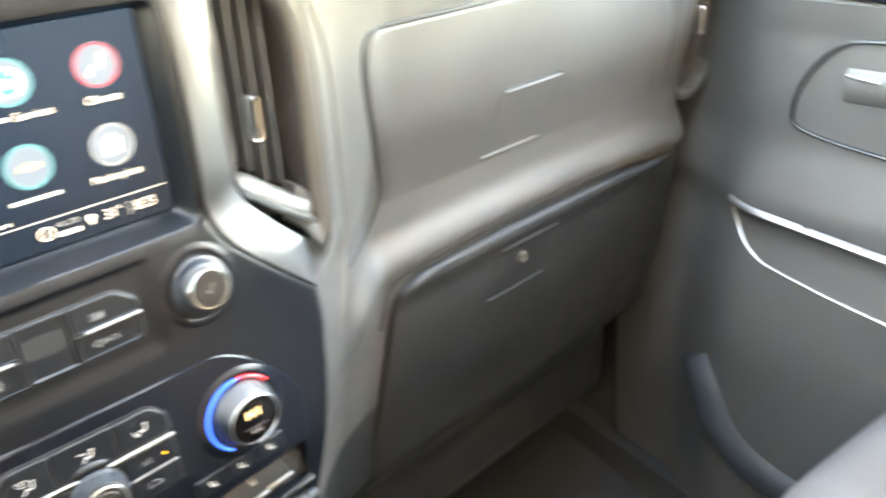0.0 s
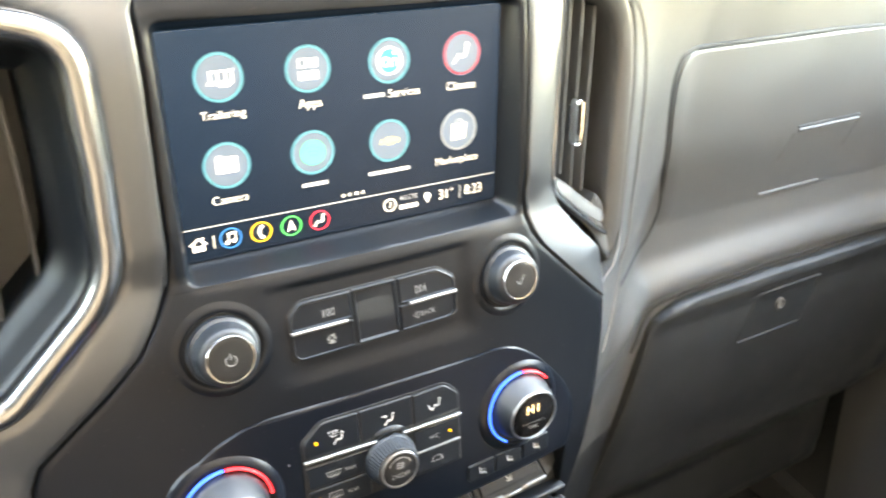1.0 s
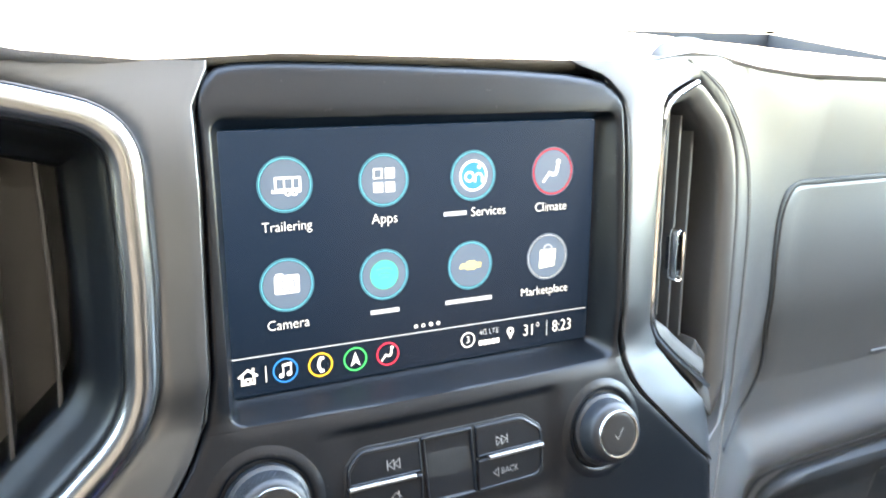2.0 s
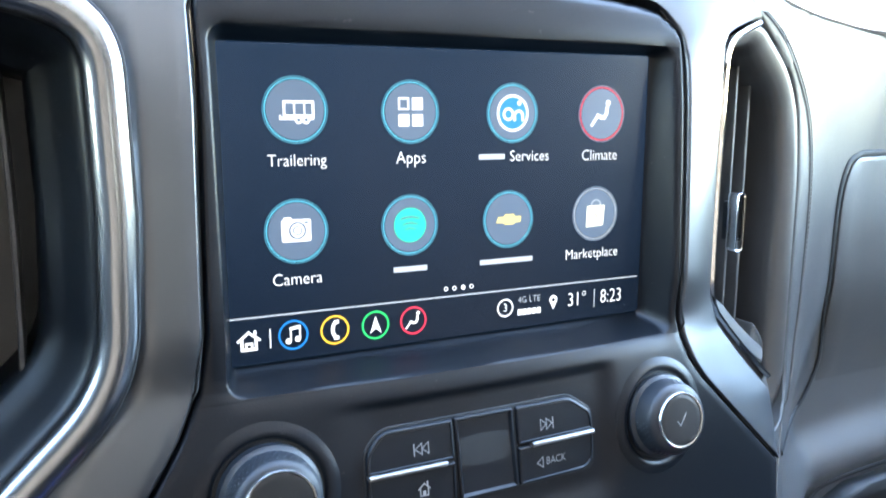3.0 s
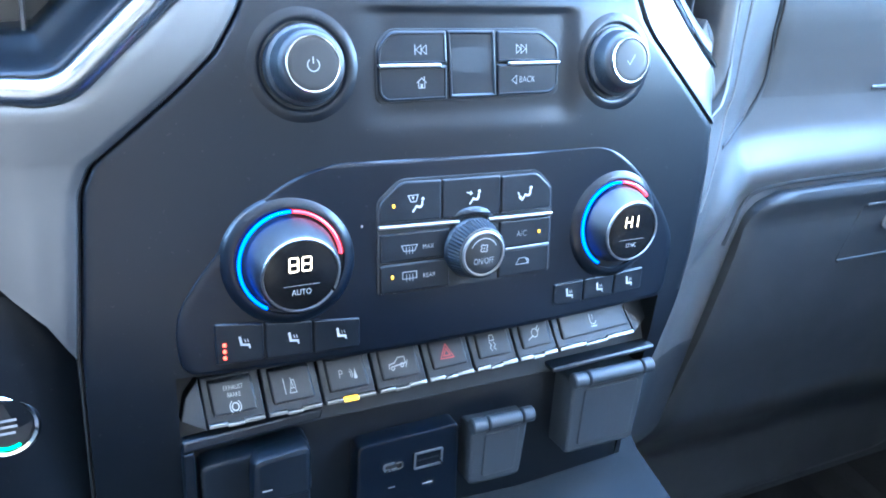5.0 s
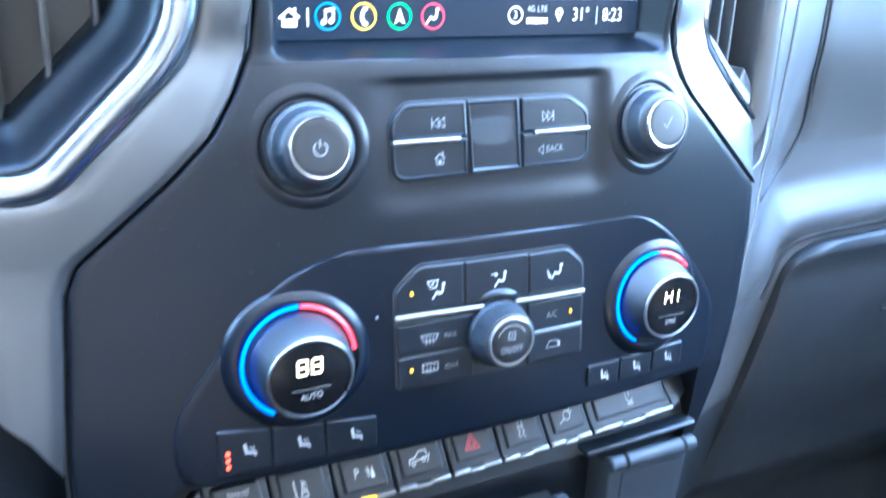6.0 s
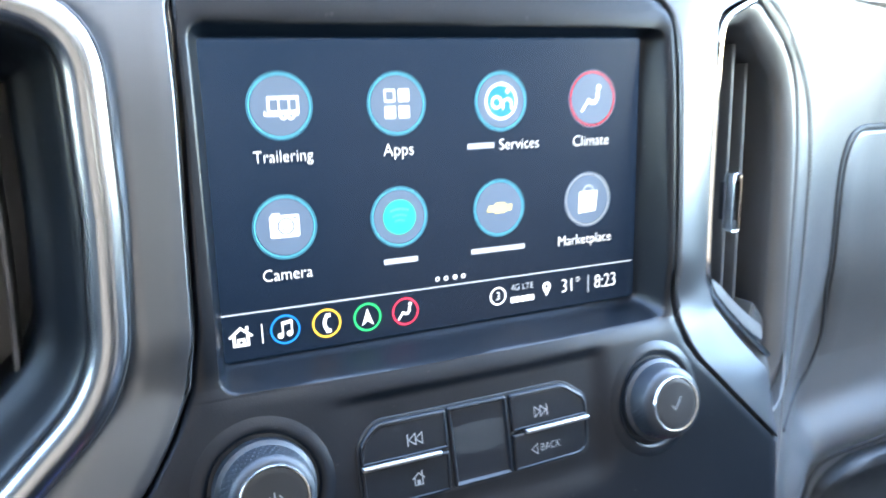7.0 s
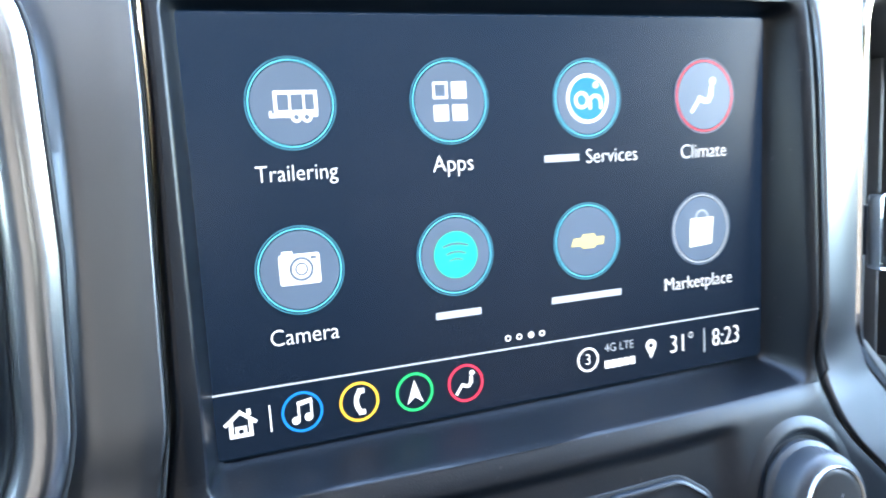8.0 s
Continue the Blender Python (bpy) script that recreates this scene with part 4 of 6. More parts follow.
for x in (139, 151, 163, 175):
    hi, lo = lerp_list(x, [130, 158, 190], [56, 64, 40]), lerp_list(x, [130, 142, 166, 190], [-34, -40, -64, -72])
    vane(right_vent, [(x, vd(x) + 15, z) for z in np.linspace(hi, lo, 8)])
vent_tab(right_vent, 150.5, 5, -12, 5.6, 28.5, 4)

far_vent = thing("air_vent", (735, 60, -140), "black air vent with chrome edges at the dash end", "air vent", "dashboard air vents")
FV = rounded([(690, 20), (692, -60), (706, -128), (740, -150), (778, -140), (792, -110), (788, 10)], [10, 20, 20, 18, 16, 20, 10], 6)
fd = lambda x, z: passenger(740, z) - 7
fr = [(x, fd(x, z), z) for x, z in FV]
part("frame", sweep(fr, [(-7, -20), (-7, 2), (-4, 5), (0, 5.5), (3, 4), (4, -20)], closed=True), LEATHER, far_vent, "dark frame")
part("chrome_edge", sweep([p for p in fr if p[0] < 715], half_round(4, 3, base=4)), CHROME_SOFT, far_vent, "satin chrome edge")
part("chrome_edge", sweep([p for p in fr if p[0] > 765 and p[2] > -100], half_round(4, 3, base=4)), CHROME_SOFT, far_vent, "satin chrome edge")
fb = bmesh.new()
add_grid(fb, [[(x, passenger(740, z) + 6, z) for x in np.linspace(688, 790, 6)] for z in np.linspace(25, -150, 8)])
part("duct", fb, VENT, far_vent, "black duct")
for x in (712, 728, 744, 760, 776):
    vane(far_vent, [(x, fd(x, z) + 8, z) for z in np.linspace(15, -118, 8)])
vent_tab(far_vent, 742, passenger(740, -58) - 10, -61, 11, 32)


# ---- touchscreen ----
screen_thing = thing("touchscreen", (0, 2, -45), "lit touchscreen showing rows of round app icons", "screen")
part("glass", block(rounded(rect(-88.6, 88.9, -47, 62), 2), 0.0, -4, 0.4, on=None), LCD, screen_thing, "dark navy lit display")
SC = -0.25


def shown(bm):
    """Lays a piece of the picture where the display shows it."""
    for v in bm.verts:
        x, z = v.co.x, v.co.z
        v.co.x, v.co.z = x * 1.0015 - 0.0107 * z - 0.13, z * 0.9995 - 0.0061 * x - 0.29
    return bm


def scr(shapes, mat, parent, name, lift=0.0, label=""):
    return part(name, shown(flat(shapes, SC - lift)), mat, parent, label, smooth=False)


scr([("poly", rect(-87, 87, -30.35, -29.85))], L_GREY, screen_thing, "divider")


def app_icon(x, z, rim_mat, label):
    disc = scr([("disc", x, z, 10.0)], L_DISC, screen_thing, "app_icon", 0.05, label)
    scr([("ring", x, z, 10.3, 10.72, 0, 360)], rim_mat, disc, "rim", 0.05)
    scr([("ring", x, z, 11.0, 11.35, 0, 360)], L_CYAN_DIM if rim_mat is L_CYAN else L_DISC, disc, "outer_rim", 0.05)
    return disc


def pict(shapes, mat, icon, name="pictogram", lift=0.15):
    scr(shapes, mat, icon, name, lift)


def words(txt, size, x, z, mat=None, wide=0.92, align="CENTER", name="caption", parent=None, lift=0.1):
    part(name, shown(lettering(txt, size, x, z, SC - lift, wide, align)), mat or L_WHITE, parent or screen_thing, smooth=False)


def bar(x0, x1, z, h, mat=None, name="caption"):
    scr([("poly", rect(x0, x1, z - h / 2, z + h / 2))], mat or L_WHITE, screen_thing, name, 0.1)


# trailer
i = app_icon(-61, 40, L_CYAN, "round icon with a white trailer")
pict([("line", 0.85, (-64.9, 38.0), (-64.9, 42.7), (-54.9, 42.7), (-54.9, 38.0), (-64.9, 38.0)), ("line", 0.5, (-61.4, 38.0), (-61.4, 42.7)), ("line", 0.5, (-57.9, 38.0), (-57.9, 42.7)),
      ("poly", rect(-66.6, -54.6, 36.7, 37.6)), ("poly", rect(-66.6, -66.0, 36.7, 38.3)), ("disc", -60.0, 36.7, 1.35), ("disc", -57.4, 36.7, 1.35)], L_WHITE, i)
pict([("disc", -60.0, 36.7, 0.65), ("disc", -57.4, 36.7, 0.65)], L_DISC, i, lift=0.2)
words("Trailering", 5.8, -61, 23)
# apps
i = app_icon(-18.8, 39.5, L_CYAN, "round icon with four white squares")
pict([("poly", rect(-18.2, -14.0, 40.2, 44.6)), ("poly", rect(-23.6, -19.4, 34.4, 38.6)), ("poly", rect(-18.2, -14.0, 34.4, 38.6)),
      ("line", 0.6, (-23.3, 40.5), (-23.3, 44.3), (-19.7, 44.3), (-19.7, 40.5), (-23.3, 40.5))], L_WHITE, i)
words("Apps", 6.4, -18.8, 23)
# service icon: a plain blue disc in a white ring
i = app_icon(23.8, 39.2, L_CYAN, "round icon with a blue disc in a white ring")
pict([("disc", 23.8, 39.2, 7.0)], L_WHITE, i)
pict([("disc", 23.8, 39.2, 6.0)], L_BLUE, i, lift=0.2)
pict([("ring", 21.8, 38.8, 1.5, 2.5, 0, 360), ("ring", 26.4, 38.2, 1.3, 2.3, 0, 180), ("poly", rect(24.1, 25.1, 36.2, 38.3)), ("poly", rect(27.7, 28.7, 36.2, 38.3)), ("disc", 26.6, 43.0, 0.9)], L_WHITE, i, lift=0.25)
bar(9.0, 20.4, 22.8, 2.0, L_GREY)
words("Services", 6.0, 31.6, 22.7)
# climate
i = app_icon(65.8, 39.0, L_RED, "round icon with a white seated outline, red rim")
SEAT_MAN = [("disc", 3.2, 4.4, 1.2), ("line", 1.5, (2.7, 2.2), (2.5, 0.2), (1.5, -1.3), (0.2, -1.4), (-1.8, -0.7)), ("line", 1.2, (-1.8, -0.7), (-4.6, -4.4))]


def moved(shapes, x, z, k=1.0):
    out = []
    for s in shapes:
        if s[0] == "disc":
            out.append(("disc", x + s[1] * k, z + s[2] * k, s[3] * k))
        elif s[0] == "ring":
            out.append(("ring", x + s[1] * k, z + s[2] * k, s[3] * k, s[4] * k, s[5], s[6]))
        elif s[0] == "line":
            out.append(("line", s[1] * k, *((x + p[0] * k, z + p[1] * k) for p in s[2:])))
        else:
            out.append(("poly", [(x + p[0] * k, z + p[1] * k) for p in s[1]]))
    return out


pict(moved(SEAT_MAN, 65.6, 39), L_WHITE, i)
words("Climate", 6.2, 65.2, 22.3)
# camera
i = app_icon(-62.3, -1.2, L_CYAN, "round icon with a white camera")
pict([("poly", rounded(rect(-67.6, -57.2, -4.8, 3.0), 0.8, 3)), ("poly", rect(-66.8, -64.0, 2.9, 3.8))], L_WHITE, i)
pict([("ring", -62.0, -0.9, 2.4, 3.1, 0, 360), ("ring", -62.0, -0.9, 1.2, 1.7, 0, 360), ("poly", rect(-59.6, -58.0, 1.4, 2.2))], L_DISC, i, lift=0.2)
words("Camera", 6.1, -62.6, -18)
# music service: a mint disc with three darker bars
i = app_icon(-19.7, -1.5, L_CYAN, "round icon with a mint green disc")
pict([("disc", -19.7, -1.5, 6.4)], L_MINT, i)
pict([("ring", -19.7, -7.4, 8.6, 9.3, 65, 115), ("ring", -19.7, -7.4, 6.4, 7.0, 65, 115), ("ring", -19.7, -7.4, 4.5, 5.0, 65, 115)], L_DISC, i, lift=0.2)
bar(-26.6, -13.0, -17.9, 2.0, L_GREY)
# vehicle app: a plain gold bar shape
i = app_icon(22.2, -1.7, L_CYAN, "round icon with a small gold bar")
pict([("poly", [(16.6, -3.0), (20.0, -3.0), (20.4, -3.8), (24.6, -3.8), (25.0, -3.0), (27.6, -3.0), (28.0, -0.6), (25.0, -0.6), (24.6, 0.4), (20.6, 0.4), (20.2, -0.6), (17.6, -0.6)])], L_GOLD, i)
bar(9.5, 33.5, -18.0, 2.0, L_GREY)
# marketplace
i = app_icon(63.8, -1.7, L_GREY, "round icon with a cream shopping bag")
pict([("poly", [(59.2, -7.2), (67.8, -6.6), (68.6, 1.8), (59.6, 1.8)])], L_CREAM, i)
pict([("ring", 64.0, 1.8, 2.0, 2.6, 0, 180)], L_GREY, i, lift=0.2)
part("letter", shown(lettering("m", 5.2, 64.3, -2.4, SC - 0.3, 0.9)), L_DARK, i, smooth=False)
words("Marketplace", 5.9, 62.6, -18.2)
# page dots
for x, full in ((-5.2, 0), (-1.6, 0), (2.2, 1), (5.8, 0)):
    scr([("disc", x, -27.0, 0.95) if full else ("ring", x, -27.0, 0.55, 0.9, 0, 360)], L_WHITE, screen_thing, "page_dot", 0.1)
# bottom bar
scr([("line", 0.9, (-84.2, -38.0), (-80.6, -35.2), (-77.0, -38.0)), ("poly", rect(-78.9, -77.9, -36.2, -34.6)),
     ("line", 1.0, (-83.0, -37.8), (-83.0, -41.2), (-78.2, -41.2), (-78.2, -37.8)), ("line", 0.8, (-81.6, -41.2), (-81.6, -39.2), (-79.6, -39.2), (-79.6, -41.2))], L_WHITE, screen_thing, "home_icon", 0.1)
scr([("poly", rect(-73.4, -73.0, -41.6, -34.6))], L_WHITE, screen_thing, "divider", 0.1)
for x, mat in ((-65, L_BLUE), (-49.8, L_AMBER), (-34.2, L_GREEN), (-19, L_RED)):
    ringed = scr([("ring", x, -37.8, 4.7, 5.4, 0, 360)], mat, screen_thing, "shortcut_icon", 0.1)
    if mat is L_BLUE:
        g = [("disc", x - 1.8, -39.9, 1.05), ("disc", x + 1.5, -39.4, 1.05), ("line", 0.55, (x - 0.95, -39.9), (x - 0.95, -35.2), (x + 2.35, -34.7), (x + 2.35, -39.4)), ("line", 1.0, (x - 0.8, -35.6), (x + 2.2, -35.1))]
    elif mat is L_AMBER:
        g = [("ring", x + 3.4, -37.8, 3.6, 4.9, 140, 220), ("poly", rect(x - 0.4, x + 1.5, -35.6, -34.2)), ("poly", rect(x - 0.4, x + 1.5, -41.4, -40.0))]
    elif mat is L_GREEN:
        g = [("poly", [(x, -34.4), (x - 2.3, -41.0), (x, -39.2)]), ("poly", [(x, -34.4), (x, -39.2), (x + 2.3, -41.0)])]
    else:
        g = moved(SEAT_MAN, x, -37.8, 0.62)
    scr(g, L_WHITE, ringed, "pictogram", 0.15)
scr([("ring", 21.0, -37.3, 3.1, 3.7, 0, 360)], L_WHITE, screen_thing, "badge", 0.1)
words("3", 4.8, 21.0, -37.4)
words("4G LTE", 3.7, 32.2, -34.8, L_GREY)
for k in range(5):
    scr([("poly", rect(26.8 + k * 2.25, 28.7 + k * 2.25, -41.0, -38.6))], L_WHITE, screen_thing, "signal_bar", 0.1)
scr([("ring", 43.8, -36.2, 0.8, 1.9, 0, 360), ("poly", [(42.2, -37.2), (43.8, -40.4), (45.4, -37.2)])], L_WHITE, screen_thing, "map_pin", 0.1)
words("31\u00b0", 8.2, 55.6, -37.4, wide=0.86)
scr([("poly", rect(64.2, 64.6, -41.4, -33.6))], L_GREY, screen_thing, "divider", 0.1)
words("8:23", 8.4, 73.2, -37.5, wide=0.80)


# ---- radio controls ----
radio = thing("radio_controls", (0, -24, -100), "black radio control buttons with chrome strips", "control panel")


def key(parent, poly, h=1.6, mat=None, label="", dish=0.0, name="button", bevel=0.75, on=None):
    return part(name, block(poly, h, -6, bevel, on=on or stack_face, dish=dish), mat or SWITCH, parent, label)


def printed(parent, shapes, h=1.75, mat=None, name="symbol", on=None):
    return part(name, flat(shapes, over(h, on or stack_face)), mat or PRINT_DIM, parent, "", smooth=False)


def printed_words(parent, txt, size, x, z, h=1.75, mat=None, wide=0.85, on=None):
    return part("lettering", lettering(txt, size, x, z, over(h, on or stack_face), wide), mat or PRINT_DIM, parent, "", smooth=False)


part("well", sheet(rounded([(-48.4, -102.2), (49.6, -101.0), (49.4, -77), (38.6, -69.4), (-41, -69.4), (-48.2, -76.6)], [5, 5, 3, 4, 4, 3], 4), over(0.4, stack_face), r=0.3, thick=1, step=2.5, cols=50), GAP, radio, "dark gap round the buttons")
b1 = key(radio, rounded([(-47.2, -84.6), (-13.2, -84.6), (-13.2, -70.4), (-40.6, -70.4), (-47.2, -77.2)], [0.6, 0.6, 1, 3, 3], 3), 1.9, dish=0.5)
b2 = key(radio, rounded([(-47.2, -97.6), (-43.4, -101.2), (-13.2, -100.6), (-13.2, -85.6), (-47.2, -85.6)], [3, 3, 1, 0.6, 0.6], 3), 1.9, dish=0.5)
b3 = key(radio, rounded([(13.6, -84.6), (48.4, -84.6), (48.2, -77.4), (38.2, -70.4), (13.6, -70.4)], [0.6, 0.6, 3, 3, 1], 3), 1.9, dish=0.5)
b4 = key(radio, rounded([(13.6, -100.2), (44.6, -100.0), (48.4, -96.6), (48.4, -85.6), (13.6, -85.6)], [1, 3, 3, 0.6, 0.6], 3), 1.9, dish=0.5)
key(radio, rounded([(-11.6, -100.4), (13.2, -100.4), (12.2, -70.2), (-12.7, -70.2)], 1.2, 3), 1.7, SWITCH, "sunken touch pad", dish=1.0, name="touch_pad", bevel=0.6)
for x0, x1 in ((-47.0, -16.6), (19.2, 48.6)):
    part("chrome_strip", block(rounded(rect(x0, x1, -86.0, -84.3), 0.5, 2), 3.2, 0, 0.6, on=stack_face), CHROME_SOFT, radio, "slim chrome strip")
tri = lambda x, z, s: [("line", 0.32, (x, z), (x + s * 2.6, z + 2.0), (x + s * 2.6, z - 2.0), (x, z))]
printed(b1, tri(-28.8, -78.4, 1) + tri(-26.2, -78.4, 1) + [("line", 0.4, (-29.2, -76.4), (-29.2, -80.4))], 1.9)
printed(b3, tri(26.4, -78.6, -1) + tri(29.0, -78.6, -1) + [("line", 0.4, (29.4, -76.6), (29.4, -80.6))], 1.9)
printed(b2, [("line", 0.45, (-28.4, -92.8), (-26.2, -90.8), (-24.0, -92.8)), ("line", 0.4, (-27.7, -92.7), (-27.7, -95.2), (-24.7, -95.2), (-24.7, -92.7)), ("poly", rect(-26.8, -25.6, -95.2, -93.4)), ("line", 0.6, (-24.9, -91.4), (-24.9, -90.4))], 1.9)
printed(b4, tri(21.4, -92.9, 1), 1.9)
printed_words(b4, "BACK", 4.2, 30.0, -92.9, 1.9)


# ---- knobs ----
def radio_knob(x, z, r, label, glyph, crown):
    d = stack_face(x, z)
    k = thing("control_knob", (x, d, z), label, "knob", "radio knobs")
    c = (x, d + 1.0, z)
    t = 11.0
    ring_bm = bmesh.new()
    add_grid(ring_bm, [[(x + r * math.cos(a), stack_face(x + r * math.cos(a), z + r * math.sin(a)) - h, z + r * math.sin(a)) for a in np.linspace(0, 2 * math.pi, 73)[:-1]]
                       for r, h in ((25.0, -0.3), (24.0, 0.05), (22.8, 0.5), (21.4, 0.95), (20.2, 1.05), (19.2, 0.75), (18.5, 0.0), (18.1, -1.6), (17.9, -5))], close=True)
    bmesh.ops.recalc_face_normals(ring_bm, faces=ring_bm.faces)
    part("collar", ring_bm, PLASTIC, k, "moulded collar")
    body = [(17.3, -5), (17.3, 3.4), (17.0, 4.2), (16.2, 4.6), (15.5, 5.2), (14.6, 12.8), (13.9, 14.2), (12.6, 15.2), (11.9, 15.5)]
    if crown:
        body = [(17.4, -5), (17.4, 2.6), (17.1, 3.3), (16.3, 3.7), (15.6, 4.3), (14.6, 10.6), (13.8, 12.0), (12.2, 13.1), (11.4, 13.4)]
    part("body", lathe(body, c, t, 72), KNOB, k, "dark knob body")
    # rows of small raised dots round the sleeve
    (r0, h0), (r1, h1) = body[4], body[5]
    grip = bmesh.new()
    ta = radians(t)
    out, upward = Vector((0, -math.cos(ta), math.sin(ta))), Vector((0, math.sin(ta), math.cos(ta)))
    for row, f in enumerate((0.15, 0.4, 0.65, 0.9)):
        rr, hh = r0 + (r1 - r0) * f, h0 + (h1 - h0) * f
        for q in range(44):
            a = 2 * math.pi * (q + 0.5 * (row % 2)) / 44
            if (q // 11) % 2 and crown:
                continue
            spoke = Vector((math.cos(a), 0, 0)) + upward * math.sin(a)
            side = Vector((-math.sin(a), 0, 0)) + upward * math.cos(a)
            p = Vector(c) + out * hh + spoke * rr
            foot = [grip.verts.new(p - spoke * 0.3 + side * (0.7 * i) + out * (0.7 * j)) for i, j in ((-1, -1), (1, -1), (1, 1), (-1, 1))]
            tip = grip.verts.new(p + spoke * 0.3)
            for i in range(4):
                grip.faces.new((foot[i], foot[(i + 1) % 4], tip))
    bmesh.ops.recalc_face_normals(grip, faces=grip.faces)
    tagged(part("grip_dots", grip, RUBBER, k, "fine raised grip dots"), kind="stuff")
    top = body[-1][1]
    part("chrome_ring", lathe([(body[-1][0] + 0.1, top - 1.2), (body[-1][0], top + 0.3), (body[-1][0] - 0.45, top + 0.9), (body[-1][0] - 1.0, top + 0.8), (body[-1][0] - 1.2, top)], c, t, 64), KNOB_RING, k, "chrome ring")
    cr = body[-1][0] - 1.1
    cap = part("cap", lathe([(cr, top - 0.5), (cr, top + 0.3), (cr - 0.6, top + 0.55), (cr - 2, top + 0.6), (0.01, top + 0.62)], c, t, 48), CAP, k, "dark gloss cap")
    axis_d, axis_z = math.cos(radians(t)), math.sin(radians(t))
    face_of = lambda px, pz: c[1] - axis_d * (top + 0.8) + (pz - (c[2] + axis_z * top)) * math.tan(radians(t))
    part("symbol", flat(moved(glyph, x, z + axis_z * top), face_of), PRINT_DIM, cap, smooth=False)
    return k


POWER = [("ring", 0, -0.3, 2.3, 2.75, 125, 415), ("poly", rect(-0.25, 0.25, 0.2, 3.0))]
TICK = [("line", 0.45, (-2.2, -0.2), (-0.8, -2.0), (2.4, 2.6))]
radio_knob(-80.6, -84.7, 12, "dark round volume knob with chrome ring and power symbol", POWER, False)
radio_knob(84.1, -86.0, 11.5, "dark round tuning knob with chrome ring and tick", TICK, True)

# ---- climate controls ----
climate = thing("climate_controls", (0, -34, -220), "gloss black climate control plate with rows of buttons", "control panel")
CL = rounded([(-141, -221.5), (133.5, -221.5), (136.5, -186), (126, -167), (104, -142), (84, -129), (-72, -126.5), (-98, -137), (-128, -170), (-143, -192)], [10, 8, 8, 14, 18, 18, 26, 20, 16, 12], 6)
hv = lambda x, z: face(x, z) - 1.5
part("plate", sheet(CL, hv, r=2.2, thick=5, step=2.5, cols=90), PLATE, climate, "gloss black plate")
part("well", sheet(rounded([(-50.4, -191.5), (46.0, -191.5), (46.0, -146), (36.6, -136.8), (-38.6, -135.6), (-50, -145.6)], [3, 3, 3, 4, 4, 3], 4), over(0.5, hv), r=0.3, thick=1, step=2.5, cols=50), GAP, climate, "dark gap round the buttons")
hk = lambda poly, h=1.4, label="": key(climate, poly, h, SWITCH, label, on=hv)
hb1 = hk(rounded([(-48.8, -156.0), (-17.6, -156.4), (-17.6, -137.4), (-38, -136.9), (-48.8, -146.2)], [0.6, 0.6, 1, 3, 3], 3))
hb2 = hk(rounded([(-16.8, -156.4), (14.6, -156.8), (14.6, -137.8), (-16.8, -137.4)], 0.8, 2))
hb3 = hk(rounded([(15.4, -156.8), (45.0, -156.8), (45.0, -146.4), (36.0, -138.2), (15.4, -138.4)], [0.6, 0.6, 3, 3, 1], 3))
hb4 = hk(rounded(rect(-49.0, -13.0, -175.4, -161.4), 0.8, 2))
hb5 = hk(rounded(rect(-49.2, -13.0, -190.6, -176.4), [0.8, 0.8, 0.8, 2], 2))
hb6 = hk(rounded(rect(14.6, 44.8, -175.4, -161.4), 0.8, 2))
hb7 = hk(rounded(rect(14.6, 44.8, -190.6, -176.4), 0.8, 2))
for x0, x1, z0, z1 in ((-49.6, -8, -157.8, -158.6), (8, 45.8, -159.1, -159.8)):
    part("chrome_strip", block(rounded([(x0, z0 - 0.8), (x1, z1 - 0.8), (x1, z1 + 0.8), (x0, z0 + 0.8)], 0.5, 2), 2.4, 0, 0.6, on=hv), CHROME_SOFT, climate, "slim chrome strip")
part("chrome_strip", block(rounded(rect(16, 44.6, -176.3, -175.2), 0.4, 2), 1.9, 0, 0.4, on=hv), LIP, climate, "thin satin strip")
HEAD = moved(SEAT_MAN, 0, 0, 0.52)
printed(hb1, moved(HEAD, -29.4, -148.4, 1.25) + [("line", 0.4, (-34.8, -143.6), (-29.8, -143.4), (-30.8, -146.6), (-33.4, -146.6), (-34.8, -143.6)), ("poly", [(-32.9, -144.2), (-31.7, -144.2), (-32.3, -145.9)])], 1.6, PRINT, on=hv)
printed(hb2, moved(HEAD, 0.6, -147.4, 1.25) + [("line", 0.5, (-4.0, -144.6), (-1.4, -145.2)), ("poly", [(-2.2, -143.9), (-0.9, -145.2), (-2.4, -146.2)])], 1.6, PRINT, on=hv)
printed(hb3, moved(HEAD, 30.2, -148.2, 1.25) + [("line", 0.5, (24.8, -147.2), (26.0, -149.6)), ("poly", [(24.9, -149.4), (26.9, -149.2), (26.4, -151.2)])], 1.6, PRINT, on=hv)
DEFROST = [("line", 0.35, (-4, 1.6), (4, 1.6), (2.8, -1.2), (-2.8, -1.2), (-4, 1.6)), ("line", 0.3, (-1.6, 0.6), (-1.6, -2.6)), ("line", 0.3, (0, 0.6), (0, -2.6)), ("line", 0.3, (1.6, 0.6), (1.6, -2.6))]
printed(hb4, moved(DEFROST, -34.4, -169), 1.6, PRINT_DIM, on=hv)
printed_words(hb4, "MAX", 3.3, -24.6, -169, 1.6, on=hv)
REAR = [("line", 0.4, (-3.6, 1.9), (3.6, 1.9), (3.6, -1.5), (-3.6, -1.5), (-3.6, 1.9)), *DEFROST[1:]]
printed(hb5, moved(REAR, -34.4, -182.4), 1.6, PRINT_DIM, on=hv)
printed_words(hb5, "REAR", 3.3, -24.2, -183.4, 1.6, on=hv)
printed_words(hb6, "A/C", 4.4, 27.6, -168.6, 1.6, on=hv)
